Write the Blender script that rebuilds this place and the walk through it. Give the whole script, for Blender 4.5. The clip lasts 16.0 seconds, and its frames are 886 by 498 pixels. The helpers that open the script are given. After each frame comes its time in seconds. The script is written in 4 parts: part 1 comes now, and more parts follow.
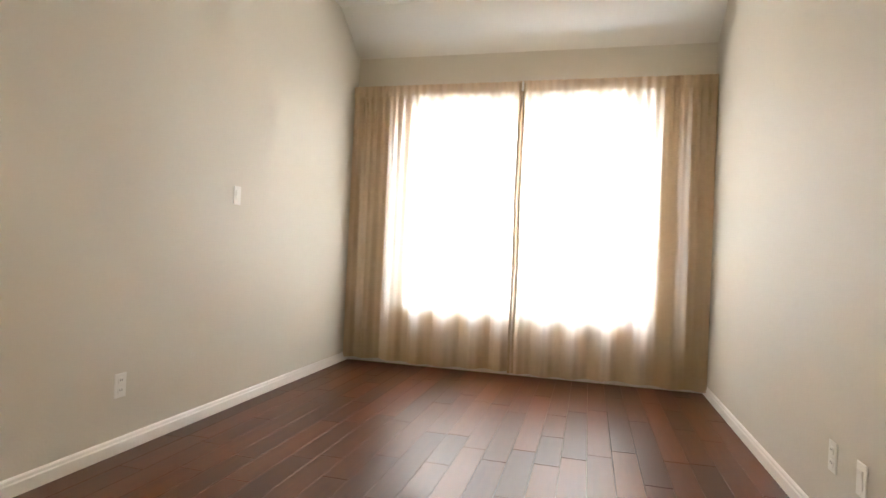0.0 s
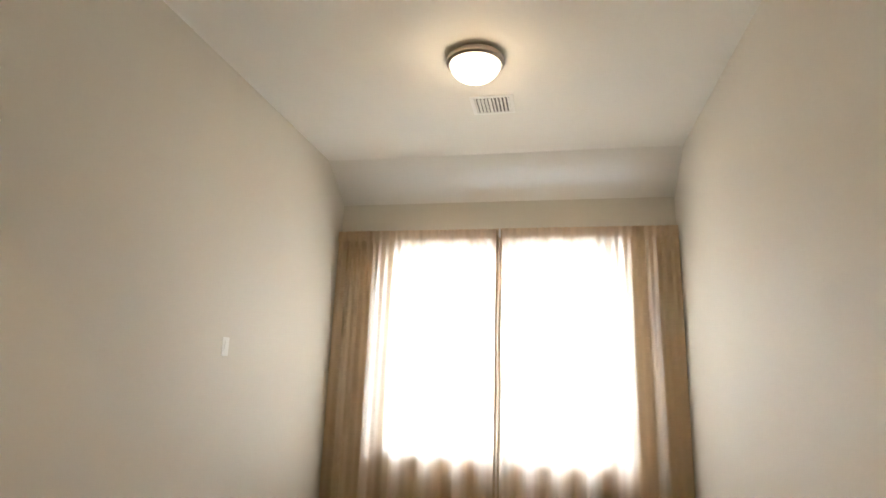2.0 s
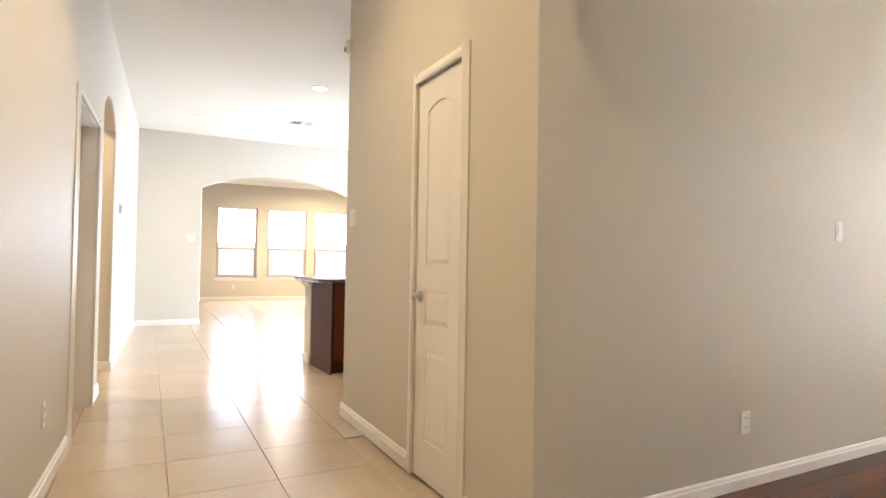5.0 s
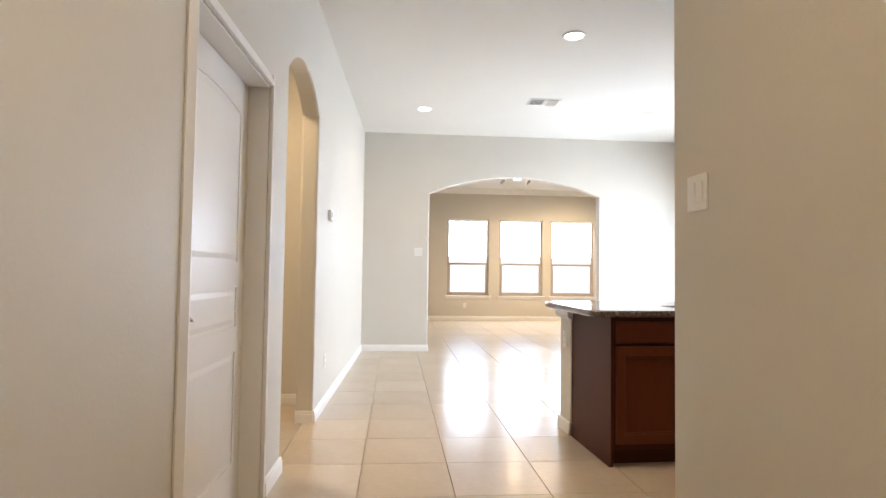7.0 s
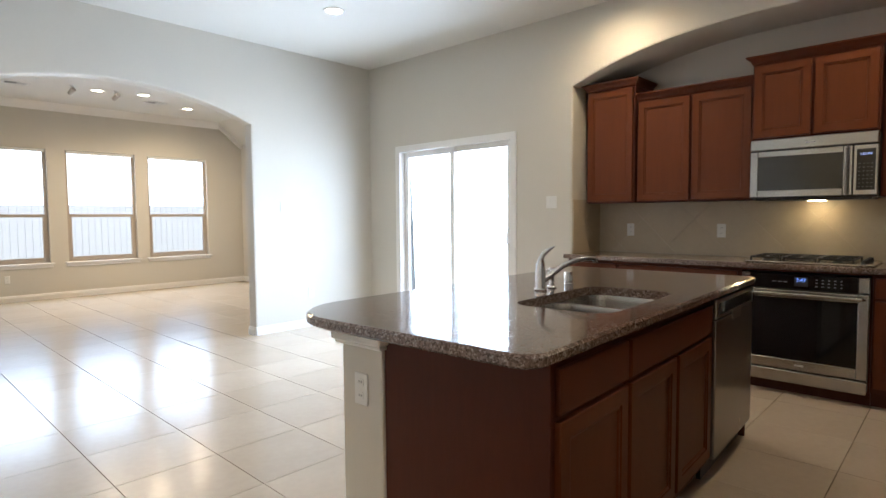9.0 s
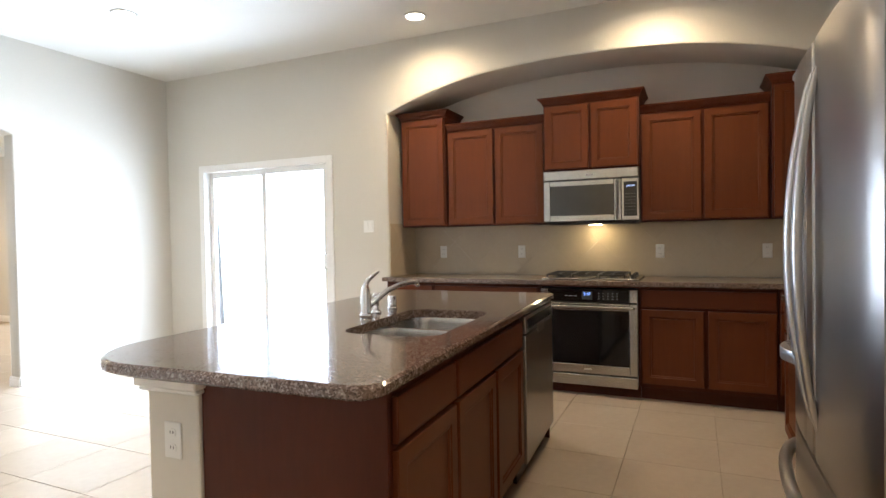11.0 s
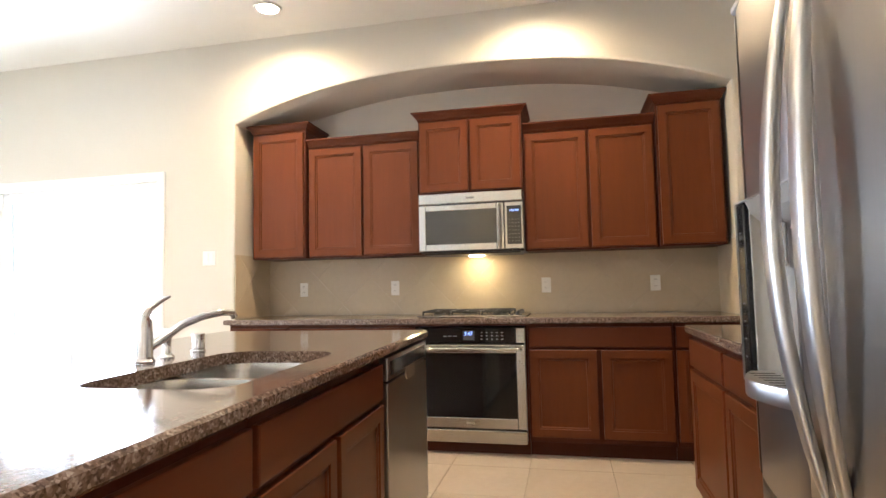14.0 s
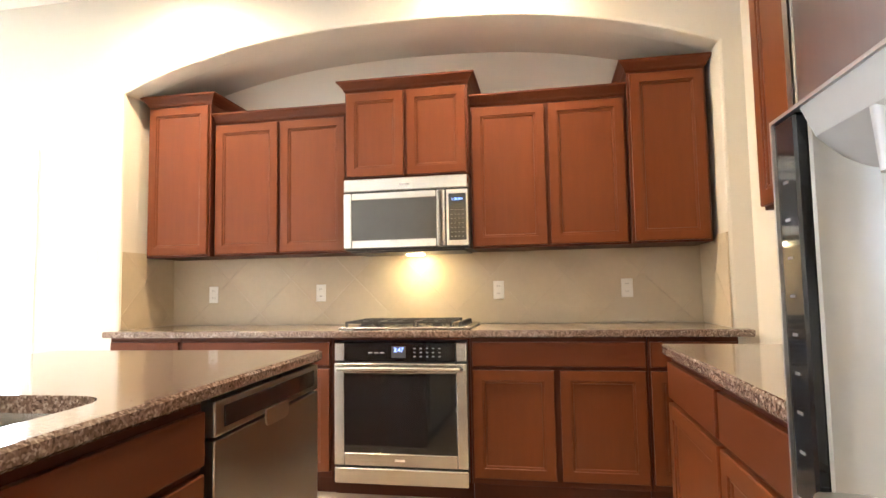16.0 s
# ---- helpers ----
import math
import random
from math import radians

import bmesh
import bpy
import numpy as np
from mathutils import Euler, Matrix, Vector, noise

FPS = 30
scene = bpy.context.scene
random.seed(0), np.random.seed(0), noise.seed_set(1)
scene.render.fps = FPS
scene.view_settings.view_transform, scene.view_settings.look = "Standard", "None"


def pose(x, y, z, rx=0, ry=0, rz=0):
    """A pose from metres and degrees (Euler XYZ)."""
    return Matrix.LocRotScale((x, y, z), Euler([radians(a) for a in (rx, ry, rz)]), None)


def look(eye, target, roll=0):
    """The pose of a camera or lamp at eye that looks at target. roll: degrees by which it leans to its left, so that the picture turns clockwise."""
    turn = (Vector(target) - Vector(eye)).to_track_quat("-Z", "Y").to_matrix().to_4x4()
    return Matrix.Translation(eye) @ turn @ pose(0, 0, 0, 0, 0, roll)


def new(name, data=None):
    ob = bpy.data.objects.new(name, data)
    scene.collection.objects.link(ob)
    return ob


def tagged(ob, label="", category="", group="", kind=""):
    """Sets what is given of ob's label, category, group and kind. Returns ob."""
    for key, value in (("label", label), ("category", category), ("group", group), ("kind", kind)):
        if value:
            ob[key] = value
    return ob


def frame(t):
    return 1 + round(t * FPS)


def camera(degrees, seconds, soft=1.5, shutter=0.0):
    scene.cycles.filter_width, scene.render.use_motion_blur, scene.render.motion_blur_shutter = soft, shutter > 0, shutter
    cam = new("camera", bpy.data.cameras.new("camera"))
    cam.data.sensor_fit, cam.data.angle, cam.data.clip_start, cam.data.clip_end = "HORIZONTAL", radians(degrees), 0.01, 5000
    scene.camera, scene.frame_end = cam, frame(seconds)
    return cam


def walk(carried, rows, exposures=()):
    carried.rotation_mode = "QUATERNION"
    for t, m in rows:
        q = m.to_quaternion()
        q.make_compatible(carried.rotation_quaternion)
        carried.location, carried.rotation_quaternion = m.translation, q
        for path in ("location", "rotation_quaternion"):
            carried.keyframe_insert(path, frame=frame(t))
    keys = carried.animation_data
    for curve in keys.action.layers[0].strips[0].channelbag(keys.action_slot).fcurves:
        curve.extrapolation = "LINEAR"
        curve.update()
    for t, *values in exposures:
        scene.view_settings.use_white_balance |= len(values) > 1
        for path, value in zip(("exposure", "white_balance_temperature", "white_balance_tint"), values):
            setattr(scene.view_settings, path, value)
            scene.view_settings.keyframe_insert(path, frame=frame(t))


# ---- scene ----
cam = camera(76.7, 16.0)

PATH = [
    (0, (-4.337, -5.232, 1.023), (-2.402, -4.726, 1.035), 2.5),
    (0.5, (-4.399, -5.099, 1.061), (-2.429, -4.752, 1.085), 2.2),
    (1, (-4.458, -5.032, 1.108), (-2.484, -4.723, 1.189), 2.0),
    (1.5, (-4.447, -4.978, 1.071), (-2.492, -4.689, 1.380), 2.1),
    (2, (-4.501, -5.118, 1.191), (-2.589, -4.727, 1.630), 1.9),
    (2.5, (-4.582, -5.270, 1.192), (-2.723, -4.678, 1.629), 2.0),
    (3, (-4.661, -5.310, 1.148), (-2.875, -4.494, 1.529), 2.0),
    (3.5, (-4.687, -5.331, 1.109), (-3.079, -4.177, 1.397), 1.1),
    (4, (-4.758, -5.164, 1.132), (-3.369, -3.739, 1.335), 1.4),
    (4.5, (-4.752, -5.074, 1.1), (-3.607, -3.439, 1.223), 1.2),
    (5, (-4.818, -4.897, 1.114), (-3.888, -3.127, 1.155), 1.0),
    (5.2, (-4.865, -4.842, 1.112), (-4.054, -3.015, 1.145), 1.0),
    (7.4, (-4.502, -2.324, 1.153), (-4.354, -0.331, 1.227), 0.8),
    (7.5, (-4.515, -2.188, 1.158), (-4.344, -0.196, 1.227), 1.3),
    (8, (-4.546, -1.522, 1.182), (-3.997, 0.399, 1.264), 0.6),
    (8.5, (-4.505, -0.907, 1.155), (-3.487, 0.814, 1.178), 0.5),
    (9, (-4.527, -0.456, 1.272), (-3.073, 0.913, 1.156), -0.4),
    (9.5, (-4.609, -0.4, 1.311), (-2.938, 0.69, 1.176), -0.7),
    (10, (-4.605, -0.421, 1.317), (-2.884, 0.591, 1.193), -0.8),
    (12.3, (-4.324, -0.375, 1.199), (-2.407, 0.189, 1.289), -1.2),
    (12.5, (-4.274, -0.392, 1.181), (-2.355, 0.161, 1.287), -1.2),
    (13, (-4.153, -0.375, 1.133), (-2.218, 0.117, 1.261), -1.1),
    (13.5, (-3.988, -0.342, 1.136), (-2.043, 0.107, 1.262), -1.2),
    (14, (-3.828, -0.287, 1.139), (-1.879, 0.141, 1.273), -1.2),
    (14.5, (-3.694, -0.297, 1.129), (-1.743, 0.123, 1.27), -1.1),
    (15, (-3.475, -0.361, 1.13), (-1.519, 0.034, 1.275), -1.1),
    (15.5, (-3.294, -0.416, 1.136), (-1.335, -0.041, 1.285), -1.1),
    (16, (-3.067, -0.426, 1.139), (-1.104, -0.072, 1.286), -1.0),
]
EXPOSURES = [(0, 1.0, 5900, 12), (1, 0.98, 5900, 12), (1.5, 0.72, 5950, 11), (2.5, 0.8, 5950, 11), (3.5, 0.78, 6150, 12), (5, 1.05, 5850, 14), (7.4, 0.35, 5700, 14), (8, 0.12, 5500, 13),
             (9, 0.05, 5350, 11), (10, 0.25, 5400, 11), (12.5, 1.2, 5500, 13), (14.5, 1.62, 5550, 13), (16, 2.15, 5750, 13)]
walk(cam, [(t, look(eye, target, roll)) for t, eye, target, roll in PATH], EXPOSURES)
DEN_W, SLIDER_W, FAMILY_W, CAN_W, DOME_W = 310, 138, 245, 25, 4

# ---- world, daylight and lamps ----
world = bpy.data.worlds.new("sky")
scene.world = world
world.use_nodes = True
wn = world.node_tree
sky = wn.nodes.new("ShaderNodeTexSky")
sky.sky_type, sky.sun_disc = "NISHITA", False
sky.sun_elevation, sky.sun_rotation = radians(40), radians(210)
wn.links.new(sky.outputs[0], wn.nodes["Background"].inputs[0])
wn.nodes["Background"].inputs[1].default_value = 0.15

sun = new("sun", bpy.data.lights.new("sun", "SUN"))
sun.data.energy, sun.data.angle, sun.data.color = 5.0, radians(0.6), (1.0, 0.95, 0.88)
sun.matrix_world = look((-8, -8.66, 8.39), (-3, 0, 0))


def sky_lamp(name, eye, target, sx, sy, watts, color=(0.86, 0.94, 1.0), spread=165):
    ob = new(name, bpy.data.lights.new(name, "AREA"))
    ob.data.shape, ob.data.size, ob.data.size_y = "RECTANGLE", sx, sy
    ob.data.energy, ob.data.color, ob.data.spread = watts, color, radians(spread)
    ob.matrix_world = look(eye, target)
    return ob


sky_lamp("den_window_sky", (0.66, -4.63, 1.42), (0.0, -4.63, 1.42), 2.1, 1.75, DEN_W)
sky_lamp("slider_sky", (0.34, 3.75, 1.06), (-1.0, 3.75, 1.0), 1.75, 2.0, SLIDER_W, spread=155)
sky_lamp("family_window_sky", (-1.55, 10.95, 2.5), (-1.55, 9.0, 2.1), 4.8, 2.0, FAMILY_W)


# ---- materials ----
def material(name, color, rough=0.6, metal=0.0, vary=0.06, scale=8.0, bump=0.0, bump_scale=120.0, spec=0.5, fine=60.0,
             island=0.0, stretch=(1, 1, 1), coat=0.0):
    m = bpy.data.materials.new(name)
    m.use_nodes = True
    t = m.node_tree
    b = t.nodes["Principled BSDF"]
    b.inputs["Roughness"].default_value, b.inputs["Metallic"].default_value = rough, metal
    b.inputs["Specular IOR Level"].default_value = spec
    b.inputs["Coat Weight"].default_value = coat
    co = t.nodes.new("ShaderNodeTexCoord")
    mp = t.nodes.new("ShaderNodeMapping")
    mp.inputs["Scale"].default_value = stretch
    t.links.new(co.outputs["Object"], mp.inputs[0])
    n1, n2 = t.nodes.new("ShaderNodeTexNoise"), t.nodes.new("ShaderNodeTexNoise")
    for n, s in ((n1, scale), (n2, fine)):
        n.inputs["Scale"].default_value, n.inputs["Detail"].default_value = s, 4
        t.links.new(mp.outputs[0], n.inputs[0])
    mix = t.nodes.new("ShaderNodeMix")
    mix.inputs[0].default_value = 0.4
    t.links.new(n1.outputs[0], mix.inputs[2])
    t.links.new(n2.outputs[0], mix.inputs[3])
    val = mix.outputs[0]
    if island:
        info = t.nodes.new("ShaderNodeObjectInfo")
        mul = t.nodes.new("ShaderNodeMath")
        mul.operation, mul.inputs[1].default_value, mul.inputs[2].default_value = "MULTIPLY_ADD", island, -island / 2
        t.links.new(info.outputs["Random"], mul.inputs[0])
        add = t.nodes.new("ShaderNodeMath")
        t.links.new(mul.outputs[0], add.inputs[0])
        t.links.new(val, add.inputs[1])
        val = add.outputs[0]
    ramp = t.nodes.new("ShaderNodeValToRGB")
    ramp.color_ramp.elements[0].position, ramp.color_ramp.elements[1].position = 0.25, 0.75
    ramp.color_ramp.elements[0].color = (*[c * (1 - vary) for c in color], 1)
    ramp.color_ramp.elements[1].color = (*[min(1, c * (1 + vary)) for c in color], 1)
    t.links.new(val, ramp.inputs[0])
    t.links.new(ramp.outputs[0], b.inputs["Base Color"])
    if bump:
        n3 = t.nodes.new("ShaderNodeTexNoise")
        n3.inputs["Scale"].default_value, n3.inputs["Detail"].default_value = bump_scale, 3
        t.links.new(mp.outputs[0], n3.inputs[0])
        bp = t.nodes.new("ShaderNodeBump")
        bp.inputs["Strength"].default_value, bp.inputs["Distance"].default_value = bump, 0.002
        t.links.new(n3.outputs[0], bp.inputs["Height"])
        t.links.new(bp.outputs[0], b.inputs["Normal"])
    return m


WALL = material("wall_paint", (0.60, 0.565, 0.49), 0.55, vary=0.02, scale=1.5, bump=0.35, bump_scale=70, spec=0.35)
CEIL = material("ceiling_paint", (0.70, 0.68, 0.62), 0.8, vary=0.02, scale=2, bump=0.4, bump_scale=60, spec=0.2)
TRIM = material("white_trim_paint", (0.78, 0.76, 0.72), 0.35, vary=0.02, scale=3)
DOORP = material("white_door_paint", (0.78, 0.755, 0.71), 0.38, vary=0.02, scale=4, bump=0.08, bump_scale=40, stretch=(1, 1, 0.1))
TILE = material("beige_porcelain", (0.52, 0.435, 0.335), 0.2, vary=0.07, scale=3, fine=25, island=0.35, bump=0.03, bump_scale=30)
JOINT = material("backsplash_grout", (0.44, 0.37, 0.265), 0.9, vary=0.1, scale=20)
GROUT = material("grout", (0.45, 0.375, 0.285), 0.9, vary=0.15, scale=20)
SPLASH = material("backsplash_tile", (0.48, 0.40, 0.28), 0.4, vary=0.06, scale=5, fine=30, island=0.25)
CHERRY = material("cherry_wood", (0.114, 0.0295, 0.0068), 0.40, vary=0.13, scale=5, fine=40, stretch=(1, 1, 0.12), bump=0.04, bump_scale=90, spec=0.24)
CHERRY_H = material("cherry_wood_across", (0.096, 0.023, 0.0058), 0.42, vary=0.13, scale=5, fine=40, stretch=(0.12, 1, 1), bump=0.04, bump_scale=90, spec=0.24)
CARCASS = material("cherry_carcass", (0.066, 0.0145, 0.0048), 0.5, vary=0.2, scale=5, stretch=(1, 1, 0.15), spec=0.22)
PLANK = material("walnut_plank", (0.088, 0.026, 0.008), 0.36, vary=0.36, spec=0.3, scale=4, fine=45, stretch=(0.12, 1, 1), island=0.5, bump=0.12, bump_scale=12)
STEEL = material("brushed_steel", (0.32, 0.30, 0.28), 0.29, 1.0, vary=0.05, scale=3, fine=150, stretch=(1, 1, 0.02))
STEEL_H = material("brushed_steel_across", (0.47, 0.455, 0.425), 0.25, 1.0, vary=0.05, scale=3, fine=150, stretch=(0.02, 0.02, 1))
CHROME = material("chrome", (0.70, 0.70, 0.70), 0.17, 1.0, vary=0.02)
NICKEL = material("satin_nickel", (0.5, 0.46, 0.41), 0.3, 1.0, vary=0.03)
BLACK = material("black_glass", (0.012, 0.012, 0.013), 0.06, vary=0.1)
DARKP = material("dark_plastic", (0.03, 0.03, 0.032), 0.4, vary=0.1)
GREY = material("grey_plastic", (0.30, 0.30, 0.30), 0.45, vary=0.05)
BAY = material("dispenser_grey", (0.30, 0.295, 0.28), 0.38, vary=0.04)
IRON = material("cast_iron", (0.02, 0.02, 0.02), 0.55, vary=0.2, bump=0.2)
SATIN = material("satin_steel", (0.50, 0.49, 0.475), 0.32, 1.0, vary=0.03, scale=3, fine=150, stretch=(1, 1, 0.02))
MESHWIN = material("screened_dark_glass", (0.05, 0.05, 0.048), 0.14, vary=0.1, fine=400)
PLATE = material("white_plastic", (0.75, 0.74, 0.70), 0.35, vary=0.01)
SLOT = material("slot_shadow_grey", (0.10, 0.095, 0.09), 0.6, vary=0.05)
BRONZE = material("window_frame_tan", (0.42, 0.36, 0.29), 0.45, vary=0.04)
FENCE = material("weathered_cedar", (0.74, 0.71, 0.66), 0.85, vary=0.2, scale=3, stretch=(1, 1, 0.15))
GROUND = material("dry_lawn", (0.16, 0.17, 0.08), 0.95, vary=0.4, scale=2, bump=0.4)
OUTWALL = material("outer_brick_tone", (0.35, 0.27, 0.22), 0.9, vary=0.2)


def granite():
    m = material("speckled_granite", (0.2, 0.15, 0.12), 0.11, coat=0.2)
    t = m.node_tree
    b = t.nodes["Principled BSDF"]
    co = t.nodes.new("ShaderNodeTexCoord")
    v = t.nodes.new("ShaderNodeTexVoronoi")
    v.inputs["Scale"].default_value = 190
    v2 = t.nodes.new("ShaderNodeTexNoise")
    v2.inputs["Scale"].default_value, v2.inputs["Detail"].default_value = 75, 5
    t.links.new(co.outputs["Object"], v.inputs[0])
    t.links.new(co.outputs["Object"], v2.inputs[0])
    mx = t.nodes.new("ShaderNodeMix")
    mx.inputs[0].default_value = 0.45
    sep = t.nodes.new("ShaderNodeSeparateColor")
    t.links.new(v.outputs["Color"], sep.inputs[0])
    t.links.new(v2.outputs[0], mx.inputs[2])
    t.links.new(sep.outputs[0], mx.inputs[3])
    r = t.nodes.new("ShaderNodeValToRGB")
    r.color_ramp.elements[0].position, r.color_ramp.elements[0].color = 0.2, (0.05, 0.033, 0.026, 1)
    r.color_ramp.elements[1].position, r.color_ramp.elements[1].color = 0.8, (0.38, 0.32, 0.275, 1)
    e = r.color_ramp.elements.new(0.45)
    e.color = (0.14, 0.095, 0.073, 1)
    e = r.color_ramp.elements.new(0.62)
    e.color = (0.21, 0.155, 0.125, 1)
    t.links.new(mx.outputs[0], r.inputs[0])
    t.links.new(r.outputs[0], b.inputs["Base Color"])
    return m


def emitter(name, color, strength):
    m = bpy.data.materials.new(name)
    m.use_nodes = True
    b = m.node_tree.nodes["Principled BSDF"]
    b.inputs["Base Color"].default_value = (0.8, 0.8, 0.78, 1)
    b.inputs["Emission Color"].default_value, b.inputs["Emission Strength"].default_value = (*color, 1), strength
    return m


def glass_mat():
    m = bpy.data.materials.new("clear_glass")
    m.use_nodes = True
    b = m.node_tree.nodes["Principled BSDF"]
    b.inputs["Transmission Weight"].default_value, b.inputs["Roughness"].default_value, b.inputs["IOR"].default_value = 1, 0, 1.45
    return m


def curtain_mat():
    m = material("linen_curtain", (0.60, 0.435, 0.275), 0.9, vary=0.06, scale=40, fine=400, spec=0.1)
    t = m.node_tree
    b = t.nodes["Principled BSDF"]
    tr = t.nodes.new("ShaderNodeBsdfTranslucent")
    tr.inputs[0].default_value = (0.70, 0.63, 0.53, 1)
    mx = t.nodes.new("ShaderNodeMixShader")
    mx.inputs[0].default_value = 0.38
    t.links.new(b.outputs[0], mx.inputs[1])
    t.links.new(tr.outputs[0], mx.inputs[2])
    t.links.new(mx.outputs[0], t.nodes["Material Output"].inputs[0])
    return m


GRANITE, GLASS, CURTAIN = granite(), glass_mat(), curtain_mat()
HEM = material("linen_hem", (0.50, 0.38, 0.25), 0.9, vary=0.06, scale=40, fine=400, spec=0.1)
WARM = emitter("warm_bulb", (1.0, 0.80, 0.52), 14)
FROST = emitter("frosted_shade", (1.0, 0.82, 0.58), 1.7)
LED = emitter("blue_display", (0.08, 0.3, 1.0), 1.2)


# ---- shaping helpers ----
def box(bm, x0, x1, y0, y1, z0, z1, bevel=0.0, seg=1):
    r = bmesh.ops.create_cube(bm, size=1, matrix=Matrix.LocRotScale(
        ((x0 + x1) / 2, (y0 + y1) / 2, (z0 + z1) / 2), None, (abs(x1 - x0), abs(y1 - y0), abs(z1 - z0))))
    if bevel:
        edges = list({e for v in r["verts"] for e in v.link_edges})
        bmesh.ops.bevel(bm, geom=edges, offset=bevel, segments=seg, affect="EDGES", profile=0.6)
    return bm


def boxes(*rows, bevel=0.0, seg=1):
    bm = bmesh.new()
    for r in rows:
        box(bm, *r, bevel=bevel, seg=seg)
    return bm


def prism(bm, poly, a, b, axis="z", bevel=0.0):
    """A polygon pulled from a to b along an axis; the polygon is (x,y), (y,z) or (x,z)."""
    put = {"z": lambda p, h: (p[0], p[1], h), "x": lambda p, h: (h, p[0], p[1]), "y": lambda p, h: (p[0], h, p[1])}[axis]
    lo, hi = [bm.verts.new(put(p, a)) for p in poly], [bm.verts.new(put(p, b)) for p in poly]
    faces = [bm.faces.new(lo), bm.faces.new(hi)]
    n = len(poly)
    for i in range(n):
        faces.append(bm.faces.new((lo[i], lo[(i + 1) % n], hi[(i + 1) % n], hi[i])))
    bmesh.ops.recalc_face_normals(bm, faces=faces)
    if bevel:
        edges = [e for f in faces[:2] for e in f.edges]
        bmesh.ops.bevel(bm, geom=edges, offset=bevel, segments=2, affect="EDGES", profile=0.6)
    return bm


def lathe(bm, profile, n=24, m=Matrix()):
    rings = []
    for r, z in profile:
        rings.append([bm.verts.new(m @ Vector((r * math.cos(2 * math.pi * i / n), r * math.sin(2 * math.pi * i / n), z))) for i in range(n)])
    faces = []
    for a, b in zip(rings, rings[1:]):
        for i in range(n):
            faces.append(bm.faces.new((a[i], a[(i + 1) % n], b[(i + 1) % n], b[i])))
    faces += [bm.faces.new(rings[0]), bm.faces.new(rings[-1])]
    bmesh.ops.recalc_face_normals(bm, faces=faces)
    return bm


def tube(bm, points, radius, n=12, flat=1.0):
    """A round bar along points; radius may be a list; flat squeezes it sideways."""
    pts = [Vector(p) for p in points]
    rs = radius if isinstance(radius, (list, tuple)) else [radius] * len(pts)
    rings, side = [], None
    for i, p in enumerate(pts):
        d = (pts[min(i + 1, len(pts) - 1)] - pts[max(i - 1, 0)]).normalized()
        if side is None:
            side = d.orthogonal().normalized()
        side = (side - d * side.dot(d)).normalized()
        up = d.cross(side)
        rings.append([bm.verts.new(p + rs[i] * (side * math.cos(2 * math.pi * k / n) + up * math.sin(2 * math.pi * k / n) * flat)) for k in range(n)])
    faces = []
    for a, b in zip(rings, rings[1:]):
        for i in range(n):
            faces.append(bm.faces.new((a[i], a[(i + 1) % n], b[(i + 1) % n], b[i])))
    faces += [bm.faces.new(rings[0]), bm.faces.new(rings[-1])]
    bmesh.ops.recalc_face_normals(bm, faces=faces)
    return bm


def mesh_of(name, bm, mat, smooth=False):
    me = bpy.data.meshes.new(name)
    bm.to_mesh(me)
    bm.free()
    me.materials.append(mat)
    if smooth:
        me.shade_smooth()
        me.set_sharp_from_angle(angle=radians(38))
    return me


def part(name, bm, mat, parent, label="", smooth=False):
    ob = new(name, mesh_of(name, bm, mat, smooth))
    ob.parent = parent
    if label:
        ob["label"] = label
    return ob


def thing(name, label, category, m=Matrix(), group=""):
    ob = new(name)
    ob.matrix_world = m
    return tagged(ob, label, category, group)


def built(name, bm, mat, label, category, kind="structure", smooth=False, m=Matrix()):
    ob = new(name, mesh_of(name, bm, mat, smooth))
    ob.matrix_world = m
    return tagged(ob, label, category, "", kind)


def full_arch(a, b, spring, crown, n=28, power=2.45):
    """Points of an arch with fuller shoulders than a circle's."""
    us = [-1 + 2 * i / n for i in range(n + 1)]
    return [((a + b) / 2 + u * (b - a) / 2, spring + (crown - spring) * (1 - abs(u) ** power)) for u in us]


def arch_points(a, b, spring, crown, n=18):
    """Points of a flat arch from a to b."""
    w, h = (b - a) / 2, crown - spring
    rad = (w * w + h * h) / (2 * h)
    pts = []
    for i in range(n + 1):
        u = -w + 2 * w * i / n
        pts.append(((a + b) / 2 + u, spring + math.sqrt(rad * rad - u * u) - (rad - h)))
    return pts


# ---- the shell ----
CH = 3.12          # ceiling height
HX, KX = -3.57, 0.07   # hall side wall, kitchen wall
NB = 0.60          # back of the cabinet niche
FY = 5.13          # wall with the wide arch
DL, DR, DW = -3.10, -6.15, 0.47
DC = 3.075         # den ceiling
LW = pose(-5.0, FY, 0, 0, 0, -1.92)   # hall's long wall: local y runs along it, local x=0 is its face

LO, HI, NOSE = -0.03, CH + .06, 0.018   # walls run past floor and ceiling; rounded drywall corners
bm = bmesh.new()
box(bm, -7, 1.6, -8, 10.8, -0.12, -0.012)
built("floor_slab", bm, GROUT, "grey-brown grout bed below the floor tiles", "floor")
bm = boxes((-7, -3.40, -8, 12, CH, CH + 0.15), (-3.40, .7, DL, FY + .1, CH, CH + .15), (-3.4, 0.04, DR - .2, DL, DC, CH + .15))
built("ceiling", bm, CEIL, "smooth off-white painted drywall ceiling", "ceiling")
bm = bmesh.new()
prism(bm, [(0.04, DC), (DW + .2, 2.64), (DW + .2, CH + .15), (0.04, CH + .15)], DR - .15, DL + .15, "y")
